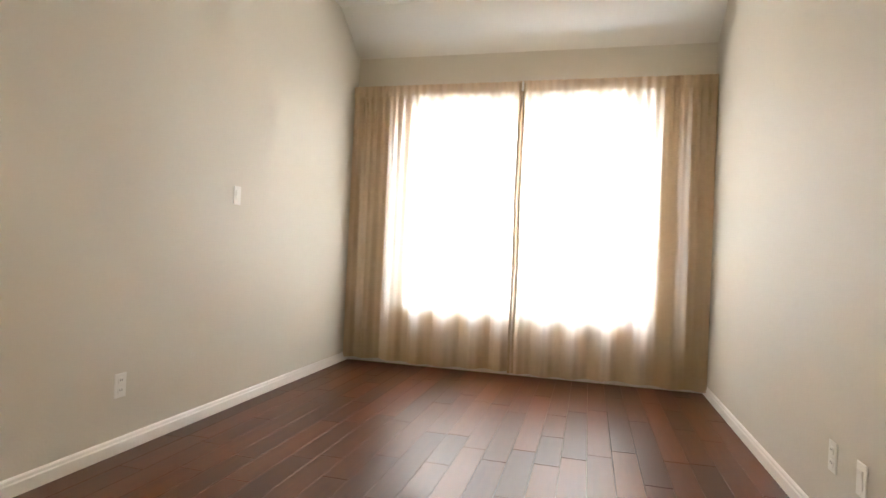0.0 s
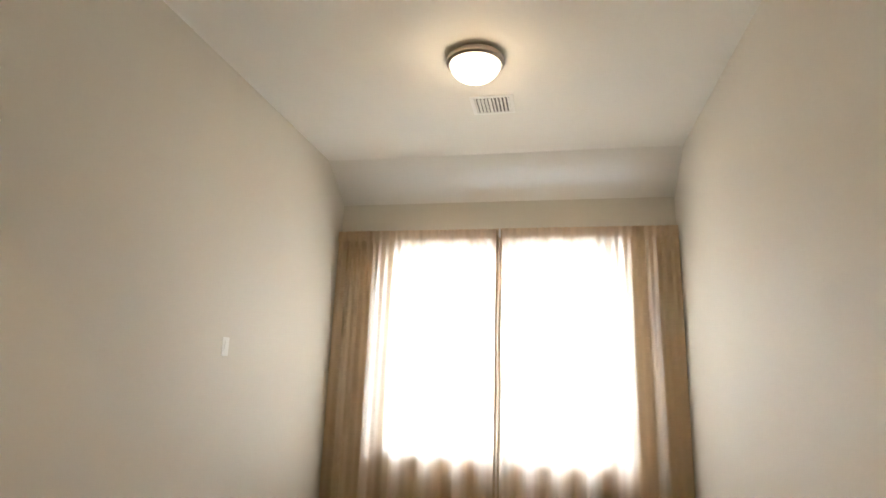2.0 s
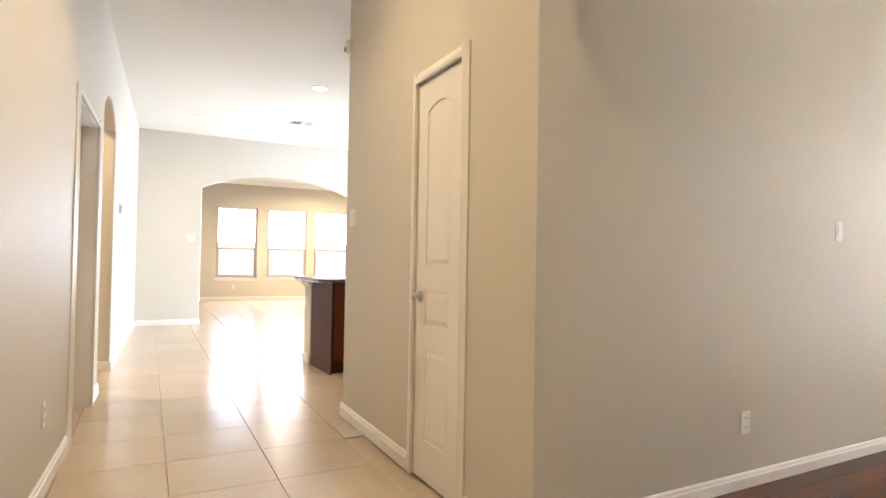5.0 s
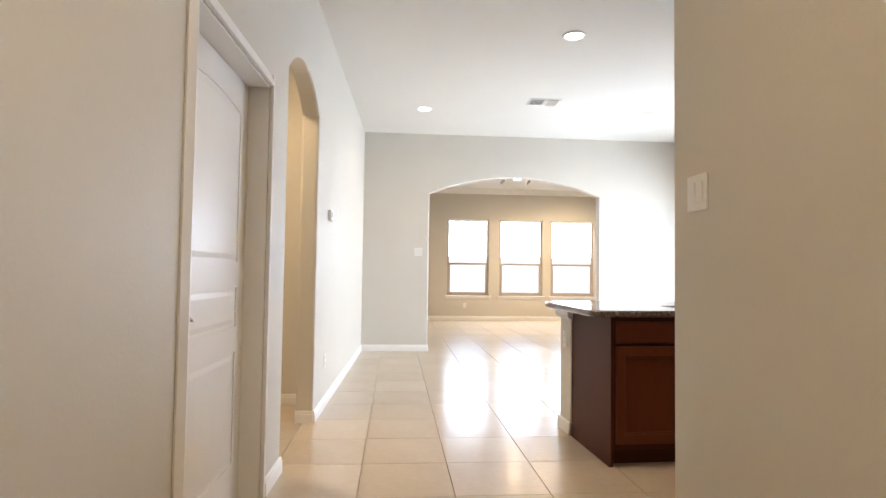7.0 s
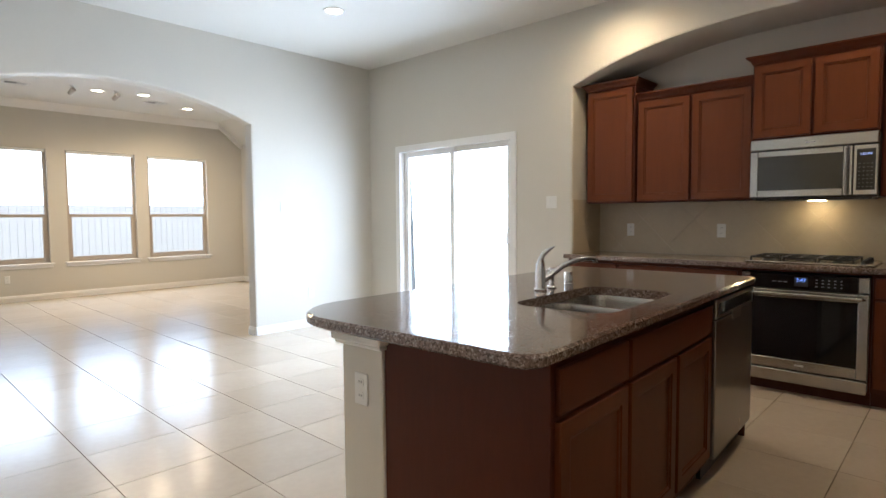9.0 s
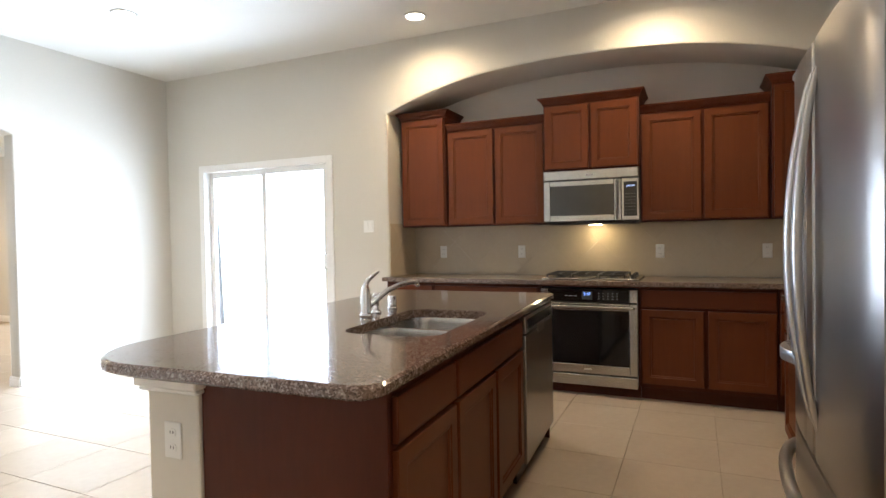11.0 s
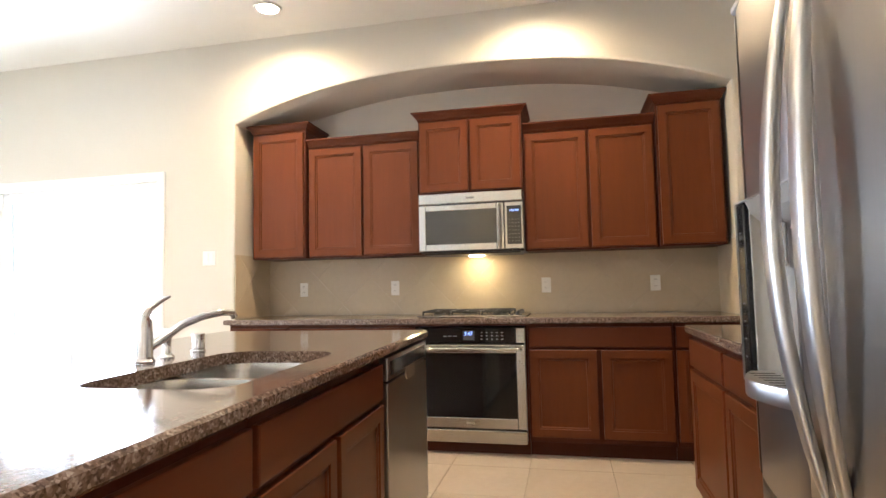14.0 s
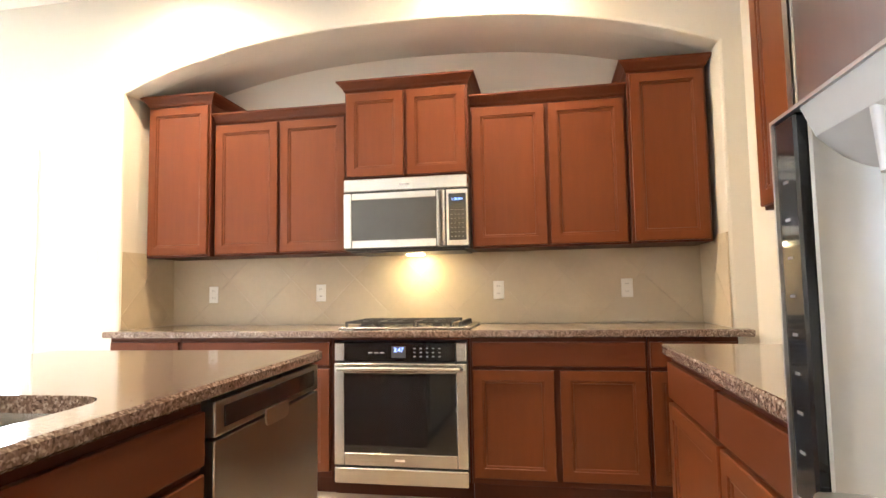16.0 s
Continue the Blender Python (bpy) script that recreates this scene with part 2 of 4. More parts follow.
built("ceiling_den_slope", bm, CEIL, "sloping painted drywall ceiling above the curtained window", "ceiling")

# long hall wall with a door opening and a small arch
def ly(y):
    return (y - FY) / math.cos(radians(1.92))
D0, D1 = ly(-1.02), ly(-0.06)
A0, A1 = ly(0.36), ly(1.38)
bm = bmesh.new()
prism(bm, [(ly(-8.1), LO), (D0, LO), (D0, 2.05), (D1, 2.05), (D1, LO), (A0, LO)] + arch_points(A0, A1, 2.30, 2.50)
      + [(A1, LO), (ly(10.45), LO), (ly(10.45), HI), (ly(-8.1), HI)], -0.13, 0, "x", bevel=NOSE)
built("wall_west", bm, WALL, "long beige painted hall wall with door and arch", "wall", m=LW)
for wall_box in ((-1.4, -1.27, A0 - .57, A1 + .57, 0, CH), (-1.4, -.13, A0 - .7, A0 - .57, 0, CH), (-1.4, -.13, A1 + .57, A1 + .7, 0, CH)):
    built("wall_passage", boxes(wall_box), WALL, "beige painted wall of the side passage", "wall", m=LW)
bm = boxes((-0.26, -0.18, D0 - .1, D1 + .1, 0, 2.2))
built("wall_behind_door", bm, WALL, "dim painted wall behind the hall door", "wall", m=LW)

# wall with the wide arch
AX0, AX1 = -4.06, -1.55
bm = bmesh.new()
prism(bm, [(-5.08, LO), (AX0, LO)] + arch_points(AX0, AX1, 2.26, 2.52) + [(AX1, LO), (KX + .08, LO), (KX + .08, HI), (-5.08, HI)], FY, FY + 0.14, "y", bevel=NOSE)
built("wall_arch", bm, WALL, "beige painted wall with a wide flat arch", "wall")

# kitchen wall: niche arch, slider opening
S0, S1, ST = 2.90, 4.60, 2.07
N0, N1 = -1.38, 2.23
bm = bmesh.new()
prism(bm, [(N0 - .2, LO), (N0, LO)] + full_arch(N0, N1, 2.45, 2.745) + [(N1, LO), (S0, LO), (S0, ST), (S1, ST), (S1, LO), (FY + .12, LO), (FY + .12, HI), (N0 - .2, HI)],
      KX, KX + 0.16, "x", bevel=NOSE)
built("wall_kitchen", bm, WALL, "beige painted kitchen wall with an arched niche", "wall")
for wall_box in ((NB, NB + .12, N0 - .14, N1 + .14, 0, CH), (KX + .13, NB, N1 + .0015, N1 + .14, 0, CH), (KX + .13, NB, N0 - .14, N0 - .0015, 0, CH)):
    built("wall_niche", boxes(wall_box), WALL, "beige painted wall of the cabinet niche", "wall")
bm = bmesh.new()
prism(bm, full_arch(N0 - .002, N1 + .002, 2.452, 2.747) + [(N1 + .002, 2.95), (N0 - .002, 2.95)], KX + .12, NB + .01, "x")
built("ceiling_niche", bm, WALL, "painted arched soffit over the cabinet niche", "ceiling", smooth=True)
KY = -1.50
EY = -1.0
bm = boxes((-3.45, KX, KY - .12, KY, 0, CH), (-2.09, KX, KY - .0, KY + .002, 0, 0.05))
built("wall_fridge", bm, WALL, "beige painted kitchen wall and stub beside the fridge", "wall")
# hall side wall with the closet door opening and the den opening
C0, C1 = -2.70, -2.22
JY0, JY1, JH = -3.25, -5.90, 2.31
bm = bmesh.new()
prism(bm, [(KY - .10, LO), (C1, LO), (C1, 2.04), (C0, 2.04), (C0, LO), (JY0, LO), (JY0, JH), (JY1, JH), (JY1, LO), (-8.1, LO), (-8.1, HI), (KY - .10, HI)], HX, HX + 0.18, "x", bevel=0)
prism(bm, [(HX, KY - .10), (HX, EY - .03), (HX + .01, EY - .008), (HX + .03, EY), (HX + .235, EY), (HX + .235, KY - .10)], LO, HI, "z")
built("wall_hall", bm, WALL, "tan painted hall wall with closet and den opening", "wall")
bm = boxes((HX + .18, DW + .2, DL, DL + .12, 0, CH), (HX + .18, DW + .2, DR - .12, DR, 0, CH))
built("wall_den_sides", bm, WALL, "beige painted den side walls", "wall")
WY0, WY1, WZ0, WZ1 = -5.63, -3.64, 0.56, 2.28
bm = boxes((DW, DW + .16, DR, WY0, 0, 2.95), (DW, DW + .16, WY1, DL, 0, 2.95), (DW, DW + .16, WY0, WY1, 0, WZ0), (DW, DW + .16, WY0, WY1, WZ1, 2.95))
built("wall_den_window", bm, WALL, "beige painted den wall around the window", "wall")
built("closet_shell", boxes((-3.37, -2.7, C0 - .1, C0 - .05, 0, 2.5), (-3.37, -2.7, C1 + .05, C1 + .1, 0, 2.5), (-2.7, -2.65, C0 - .1, C1 + .1, 0, 2.5)), WALL, "plain closet inside walls", "wall")
built("wall_south", boxes((-7, HX, -8.1, -8, 0, CH)), WALL, "plain beige wall closing the hall", "wall")
# family room
RX, BY = 0.92, 10.2
WINS = [(-3.32, -2.33), (-2.08, -1.04), (-0.84, 0.22)]
FZ0, FZ1 = 0.58, 2.38
bm = bmesh.new()
xs = [-5.4] + [v for w in WINS for v in w] + [RX + .12]
for i in range(0, 8, 2):
    box(bm, xs[i], xs[i + 1], BY, BY + .16, 0, CH)
for a, b in WINS:
    box(bm, a, b, BY, BY + .16, 0, FZ0)
    box(bm, a, b, BY, BY + .16, FZ1, CH)
built("wall_north", bm, WALL, "beige painted family room wall with three windows", "wall")
built("wall_family_side", boxes((RX, RX + .12, FY + .14, BY, 0, CH), (KX, RX, FY + .02, FY + .14, 0, CH)), WALL, "beige painted family room side wall", "wall")
built("ceiling_family", boxes((-3.40, RX + .12, FY + .1, BY + .16, CH - .02, CH + .13)), CEIL, "off-white painted family room ceiling", "ceiling")
bm = bmesh.new()
prism(bm, [(0.42, CH - .02), (RX, 2.72), (RX, CH - .02)], FY + .14, BY, "y")
built("ceiling_family_slope", bm, CEIL, "sloping drywall edge of the family room ceiling", "ceiling")


def moulding(name, a, b, height, depth, label, mat=None, z=0.0, m=Matrix()):
    """Baseboard with a stepped, eased top, from a to b, standing out to the left of a->b."""
    a, b = Vector((*a, 0)), Vector((*b, 0))
    d = (b - a)
    L = d.length
    bm = bmesh.new()
    prism(bm, [(0, 0), (depth, 0), (depth, height * .68), (depth * .7, height * .76), (depth * .62, height * .9), (depth * .25, height), (0, height)], 0, L, "x")
    rot = Matrix.Translation((a.x, a.y, z)) @ Matrix.Rotation(math.atan2(d.y, d.x), 4, "Z")
    return built(name, bm, mat or TRIM, label, "baseboard", m=m @ rot)


BB = "white painted wooden baseboard"
moulding("baseboard", (-3.3, DL), (DW, DL), .078, -.015, BB)
moulding("baseboard", (DW, DR), (-3.3, DR), .078, -.015, BB)
moulding("baseboard", (DW, DL), (DW, DR), .078, -.015, BB)
moulding("baseboard", (HX, EY), (HX, C1 + .06), .09, -.015, BB)
moulding("baseboard", (HX, C0 - .06), (HX, JY0), .09, -.015, BB)
moulding("baseboard", (HX, JY0), (HX + .18, JY0), .09, -.015, BB)
moulding("baseboard", (HX, EY), (-3.34, EY), .09, .015, BB)
moulding("baseboard", (-4.98, FY), (AX0, FY), .09, -.015, BB)
moulding("baseboard", (AX1, FY), (KX, FY), .09, -.015, BB)
moulding("baseboard", (AX1, FY + .14), (AX1, FY), .09, -.015, BB)
moulding("baseboard", (AX0, FY), (AX0, FY + .14), .09, -.015, BB)
moulding("baseboard", (KX, FY), (KX, S1 + .06), .09, -.015, BB)
moulding("baseboard", (KX, S0 - .06), (KX, N1), .09, -.015, BB)
moulding("baseboard", (-5.2, BY), (RX, BY), .10, -.015, BB)
moulding("baseboard", (RX, BY), (RX, FY + .14), .10, -.015, BB)
moulding("baseboard", (0, ly(-8)), (0, D0 - .07), .09, -.015, BB, m=LW)
moulding("baseboard", (0, D1 + .07), (0, A0), .09, -.015, BB, m=LW)
moulding("baseboard", (0, A1), (0, ly(10.2)), .09, -.015, BB, m=LW)
moulding("baseboard", (-.13, A1), (0, A1), .09, -.015, BB, m=LW)
moulding("baseboard", (-1.27, A0 - .5), (-1.27, A1 + .5), .09, -.015, BB, m=LW)
moulding("baseboard", (-1.27, A1 + .57), (-.13, A1 + .57), .09, -.015, BB, m=LW)
for nm, poly, axis, a, b in (("crown_trim", [(BY, 3.10), (BY - .10, 3.10), (BY - .08, 3.07), (BY - .02, 3.0), (BY, 2.98)], "x", -5.3, 0.5),):
    bm = bmesh.new()
    prism(bm, poly, a, b, axis)
    built("crown_moulding", bm, TRIM, "white painted crown moulding above the windows", "moulding")
bm = bmesh.new()
prism(bm, [(0.42, 3.10), (0.40, 3.06), (RX - .02, 2.64), (RX, 2.72)], BY - .06, BY, "y")
built("crown_moulding", bm, TRIM, "white crown moulding following the ceiling slope", "moulding")


# ---- doors ----
def panel_door(w, h, mat, parent, rows):
    """A moulded slab: local x across, front at y=0 facing -y; rows are (z0, z1) of its panels."""
    bm = bmesh.new()
    st = 0.105
    box(bm, 0, w, .012, .04, 0, h)
    box(bm, 0, st, 0, .012, 0, h)
    box(bm, w - st, w, 0, .012, 0, h)
    zs = [0] + [z for r in rows for z in r]
    for i in range(0, len(zs), 2):
        if i + 1 < len(zs):
            box(bm, st, w - st, 0, .012, zs[i], zs[i + 1])
    rise = .035
    prism(bm, arch_points(st, w - st, zs[-1] - rise, zs[-1], 10) + [(w - st, h), (st, h)], 0, .012, "y")
    ob = part("slab", bm, mat, parent)
    for k_, (z0, z1) in enumerate(rows):
        b2 = bmesh.new()
        rings = []
        for g, yy in ((.0, .006), (.004, .0075), (.010, .0065), (.032, .002), (.036, .0015)):
            if k_ == len(rows) - 1:
                poly = [(st + g, z0 + g), (w - st - g, z0 + g)] + arch_points(st + g, w - st - g, z1 - rise - g, z1 - g, 10)[::-1]
            else:
                poly = [(st + g, z0 + g), (w - st - g, z0 + g), (w - st - g, z1 - g), (st + g, z1 - g)]
            rings.append([b2.verts.new((p[0], yy, p[1])) for p in poly])
        for p, q in zip(rings, rings[1:]):
            for i in range(len(p)):
                b2.faces.new((p[i], p[(i + 1) % len(p)], q[(i + 1) % len(p)], q[i]))
        b2.faces.new(rings[-1])
        b2.faces.new(rings[0])
        bmesh.ops.recalc_face_normals(b2, faces=b2.faces)
        part("panel", b2, mat, parent)
    return ob


def lever(parent, x, z, turn=1):
    bm = bmesh.new()
    lathe(bm, [(.030, 0), (.031, .006), (.024, .012), (.011, .014), (.010, .048)], 20, pose(x, 0, z, 90))
    part("rose", bm, NICKEL, parent, "satin nickel rose", True)
    bm = bmesh.new()
    pts = [(x + turn * .115 * i / 8, -.048 - .006 * math.sin(i / 8 * 3), z + .010 * math.sin(i / 8 * 4.2)) for i in range(9)]
    tube(bm, pts, [.010, .011, .011, .010, .010, .009, .009, .008, .006], 12, .8)
    part("lever_handle", bm, NICKEL, parent, "satin nickel lever handle", True)


def casing(parent, w, h, cw=.058):
    prof = lambda a, b: [(a, -.001), (a, -.019), (a + (b - a) * .3, -.022), (a + (b - a) * .8, -.012), (b, -.008), (b, -.001)]
    for nm, a, b in (("casing", -.004, -cw), ("casing", w + .004, w + cw)):
        bm = bmesh.new()
        prism(bm, prof(a, b), 0, h + cw, "z")
        part(nm, bm, TRIM, parent)
    bm = bmesh.new()
    prism(bm, [(-.001, h + .004), (-.019, h + .004), (-.022, h + .02), (-.012, h + cw * .8), (-.008, h + cw), (-.001, h + cw)], -.004, w + .004, "x")
    part("head_casing", bm, TRIM, parent)


d = thing("door_hall", "closed white panelled hall door with nickel lever", "door", LW @ pose(0.0, D0, 0, 0, 0, 90))
leaf = new("leaf")
leaf.parent, leaf.matrix_basis = d, pose(.01, .10, .008)
panel_door(D1 - D0 - .02, 2.03, DOORP, leaf, [(.22, .74), (.86, 1.04), (1.16, 1.90)])
lever(leaf, .075, .95)
casing(d, D1 - D0, 2.05)
part("jamb", boxes((0, .009, .0, .13, 0, 2.05), (D1 - D0 - .009, D1 - D0, 0, .13, 0, 2.05), (.009, D1 - D0 - .009, 0, .13, 2.041, 2.05)), TRIM, d)

d = thing("door_closet", "closed narrow white panelled closet door", "door", pose(HX, C1, 0, 0, 0, -90))
leaf = new("leaf")
leaf.parent, leaf.matrix_basis = d, pose(.005, .003, .006)
panel_door(C1 - C0 - .010, 2.028, DOORP, leaf, [(.20, .66), (.78, .96), (1.08, 1.90)])
lever(leaf, .055, .92, 1)
for hz in (.22, 1.02, 1.82):
    part("hinge", boxes((C1 - C0 - .018, C1 - C0 - .004, -.012, -.002, hz - .05, hz + .05), bevel=.003), NICKEL, leaf)
casing(d, C1 - C0, 2.04)
part("jamb", boxes((-.02, .003, .0, .17, 0, 2.04), (C1 - C0 - .003, C1 - C0 + .02, 0, .17, 0, 2.04), (.003, C1 - C0 - .003, 0, .17, 2.037, 2.06), (.003, .03, .055, .07, 0, 2.037), (.03, C1 - C0 - .03, .055, .07, 2.01, 2.037)), TRIM, d)

# ---- windows and slider ----
for i, (a, b) in enumerate(WINS):
    w = thing("window_%d" % (i + 1), "bright double-hung window in a tan frame", "window", pose(a, BY, FZ0), "family room windows")
    W, H = b - a, FZ1 - FZ0
    fr = .045
    part("window_frame", boxes((0, fr, .06, .12, 0, H), (W - fr, W, .06, .12, 0, H), (fr, W - fr, .06, .12, 0, fr), (fr, W - fr, .06, .12, H - fr, H), bevel=.004), BRONZE, w)
    part("meeting_rail", boxes((fr, W - fr, .055, .115, H * .415 - .025, H * .415 + .025), bevel=.004), BRONZE, w)
    part("lower_sash", boxes((fr, fr + .03, .062, .10, fr, H * .415 - .025), (W - fr - .03, W - fr, .062, .10, fr, H * .415 - .025), (fr + .03, W - fr - .03, .062, .10, fr, fr + .035)), BRONZE, w)
    for z0, z1 in ((fr, H * .415), (H * .415, H - fr)):
        g = part("pane", boxes((fr, W - fr, .085, .089, z0, z1)), GLASS, w)
        g.visible_shadow = False
    part("sill", boxes((-.05, W + .05, -.035, .058, -.028, -.002), bevel=.005), TRIM, w)
    part("blind_headrail", boxes((.02, W - .02, .01, .05, H - .05, H - .005), bevel=.004), TRIM, w)
    part("apron", boxes((-.03, W + .03, -.014, -.001, -.075, -.030), bevel=.003), TRIM, w)

w = thing("sliding_door", "closed white-framed sliding glass patio door", "door", pose(KX, S1, 0, 0, 0, -90))
W = S1 - S0
part("door_frame", boxes((-.045, .03, -.014, .13, 0, ST), (W - .03, W + .045, -.014, .13, 0, ST), (-.045, W + .045, -.014, .13, ST - .03, ST + .045), (.03, W - .03, -.01, .13, 0, .035), bevel=.004), TRIM, w)
for x0, x1, y0 in ((.03, W / 2 + .03, .07), (W / 2 - .03, W - .03, .02)):
    sh = part("sash", boxes((x0, x0 + .06, y0, y0 + .04, .035, ST - .03), (x1 - .06, x1, y0, y0 + .04, .035, ST - .03), (x0 + .06, x1 - .06, y0, y0 + .04, .035, .11), (x0 + .06, x1 - .06, y0, y0 + .04, ST - .09, ST - .03), bevel=.004), TRIM, w)
    g = part("pane", boxes((x0 + .06, x1 - .06, y0 + .017, y0 + .023, .11, ST - .09)), GLASS, w)
    g.visible_shadow = False
bm = bmesh.new()
tube(bm, [(W - .06, .02, .98), (W - .06, -.03, 1.0), (W - .06, -.03, 1.12), (W - .06, .02, 1.14)], .008)
part("pull_handle", bm, TRIM, w, "white pull handle", True)

w = thing("window_den", "bright wide window behind the curtains", "window", pose(DW, WY1, WZ0, 0, 0, -90))
W, H = WY1 - WY0, WZ1 - WZ0
part("window_frame", boxes((0, .05, .06, .12, 0, H), (W - .05, W, .06, .12, 0, H), (W / 2 - .05, W / 2 + .05, .06, .12, 0, H), (.05, W / 2 - .05, .06, .12, 0, .05), (W / 2 + .05, W - .05, .06, .12, 0, .05),
     (.05, W / 2 - .05, .06, .12, H - .05, H), (W / 2 + .05, W - .05, .06, .12, H - .05, H)), TRIM, w)
for a in (.05, W / 2 + .05):
    g = part("pane", boxes((a, a + W / 2 - .1, .088, .092, .05, H - .05)), GLASS, w)
    g.visible_shadow = False
part("sill", boxes((-.04, W + .04, -.03, .058, -.026, -.002), bevel=.005), TRIM, w)

# ---- curtains ----
CX = 0.365
def curtain(y0, y1, seed, back=0.0):
    rnd = random.Random(seed)
    c = thing("curtain", "long tan linen curtain panel, drawn closed", "curtain", pose(CX + back, y0, 0), "den curtains")
    bm = bmesh.new()
    n, top, bot = 220, 2.488, .04
    L = y1 - y0
    ph = [rnd.uniform(0, 6.28) for _ in range(6)]
    zs = [top, top - .03, top - .075, top - .10, top - .14, top - .25, top - .5, top - .9, 1.2, .8, .4, bot]
    grid = []
    for j, z in enumerate(zs):
        f = (top - z) / (top - bot)
        row = []
        for i in range(n + 1):
            u = i / n
            warp = u + .012 * math.sin(5.1 * u + ph[0]) * f
            a1 = math.sin(2 * math.pi * L * 4.3 * warp + ph[1] + .7 * math.sin(3 * u + ph[2]))
            a2 = math.sin(2 * math.pi * L * 14.5 * warp + ph[3] + 1.1 * math.sin(7 * u))
            pinch = 1.0 if j > 3 else (.35 if j == 2 else .6)
            x = (.022 + .012 * f) * a1 + (.024 * (1 - f) ** 6 + .004) * a2 * pinch
            zz = z + (.006 * a2 if j == 0 else 0) + (.008 * math.sin(9 * u + ph[4]) if j == len(zs) - 1 else 0)
            row.append(bm.verts.new((x * pinch, L * u, zz)))
        grid.append(row)
    for a, b in zip(grid, grid[1:]):
        for i in range(n):
            bm.faces.new((a[i], a[i + 1], b[i + 1], b[i]))
    part("cloth", bm, CURTAIN, c, smooth=True)
    # folded opaque hem down the meeting edge, added to darken the overlap line
    hy = L - .028 if y1 < -4.0 else .004
    bm = bmesh.new()
    tube(bm, [(-.028, hy + .012 + .004 * math.sin(z * 5), z) for z in [bot + (top - .02 - bot) * i / 14 for i in range(15)]], .013, 10, .5)
    part("hem", bm, HEM, c, "folded side hem", True)
    # doubled header band
    bm = bmesh.new()
    rows = []
    for z in (top - .002, top - .05, top - .095):
        row = []
        for i in range(n + 1):
            u = i / n
            a2 = math.sin(2 * math.pi * L * 14.5 * u + ph[3] + 1.1 * math.sin(7 * u))
            row.append(bm.verts.new((-.022 + .007 * a2, L * u, z)))
        rows.append(row)
    for a, b in zip(rows, rows[1:]):
        for i in range(n):
            bm.faces.new((a[i], a[i + 1], b[i + 1], b[i]))
    part("header_band", bm, CURTAIN, c, smooth=True)
curtain(DR + .01, -4.60, 3)
curtain(-4.665, DL - .01, 8, .012)
r = thing("curtain_rod", "slim white metal curtain rod", "curtain rod", pose(CX + .06, 0, 2.43))
bm = bmesh.new()
tube(bm, [(0, DR + .003, 0), (0, DL - .003, 0)], .009)
part("rod", bm, TRIM, r, smooth=True)
part("bracket", boxes((-.10, DW - CX - .061, -4.648, -4.632, -.03, .05), bevel=.004), TRIM, r, "white centre bracket")


# ---- cabinets: local x across from the viewer's left, front at y=0, depth +y ----
def cab_front(name, x0, x1, z0, z1, parent, drawer=False):
    bm = bmesh.new()
    t = .020
    if drawer:
        prism(bm, [(x0, z0), (x1, z0), (x1, z1), (x0, z1)], 0, -t, "y", bevel=.005)
        return part(name, bm, CHERRY_H, parent)
    st = .055
    rings = []
    for g, yy in ((0, 0), (0, -.017), (.003, -t), (st - .003, -t), (st, -.017), (st, 0)):
        rings.append([bm.verts.new(p) for p in ((x0 + g, yy, z0 + g), (x1 - g, yy, z0 + g), (x1 - g, yy, z1 - g), (x0 + g, yy, z1 - g))])
    for p, q in zip(rings, rings[1:] + rings[:1]):
        for i in range(4):
            bm.faces.new((p[i], p[(i + 1) % 4], q[(i + 1) % 4], q[i]))
    bmesh.ops.recalc_face_normals(bm, faces=bm.faces)
    ob = part(name, bm, CHERRY, parent)
    bm = bmesh.new()
    rings = []
    for g, yy in ((0, 0), (0, -.0145), (.004, -.0155), (.011, -.0135), (.013, -.009)):
        rings.append([bm.verts.new(p) for p in ((x0 + st + g, yy, z0 + st + g), (x1 - st - g, yy, z0 + st + g), (x1 - st - g, yy, z1 - st - g), (x0 + st + g, yy, z1 - st - g))])
    for p, q in zip(rings, rings[1:]):
        for i in range(4):
            bm.faces.new((p[i], p[(i + 1) % 4], q[(i + 1) % 4], q[i]))
    bm.faces.new(rings[-1])
    bm.faces.new(rings[0])
    bmesh.ops.recalc_face_normals(bm, faces=bm.faces)
    part("door_panel", bm, CHERRY, ob)
    return ob


def crown(x0, x1, z, parent, depth, left=True, right=True, h=.065, out=.045):
    bm = bmesh.new()
    steps = [(0, 0), (.010, .012), (.012, .022), (.030, .045), (out - .006, .052), (out, .055), (out, h)]
    rings = []
    for o, hh in steps:
        rings.append([bm.verts.new(p) for p in ((x0 - (o if left else 0), depth, z + hh), (x0 - (o if left else 0), -.0 - o, z + hh), (x1 + (o if right else 0), -o, z + hh), (x1 + (o if right else 0), depth, z + hh))])
    for a, b in zip(rings, rings[1:]):
        for i in range(4):
            bm.faces.new((a[i], a[(i + 1) % 4], b[(i + 1) % 4], b[i]))
    bm.faces.new(rings[0]), bm.faces.new(rings[-1])
    bmesh.ops.recalc_face_normals(bm, faces=bm.faces)
    part("crown_moulding", bm, CHERRY_H, parent)


def upper(m, w, z0, z1, depth, doors, label, left=True, right=True, group="upper cabinets"):
    c = thing("wall_cabinet", label, "cabinet", m @ pose(0, 0, z0), group)
    H = z1 - z0
    part("body", boxes((0, w, 0, depth, 0, H), bevel=.002), CARCASS, c)
    g = .014
    dw = (w - 2 * g - (doors - 1) * .022) / doors
    for i in range(doors):
        x = g + i * (dw + .022)
        cab_front("door", x, x + dw, .012, H - .014, c)
    crown(0, w, H, c, depth, left, right)
    return c


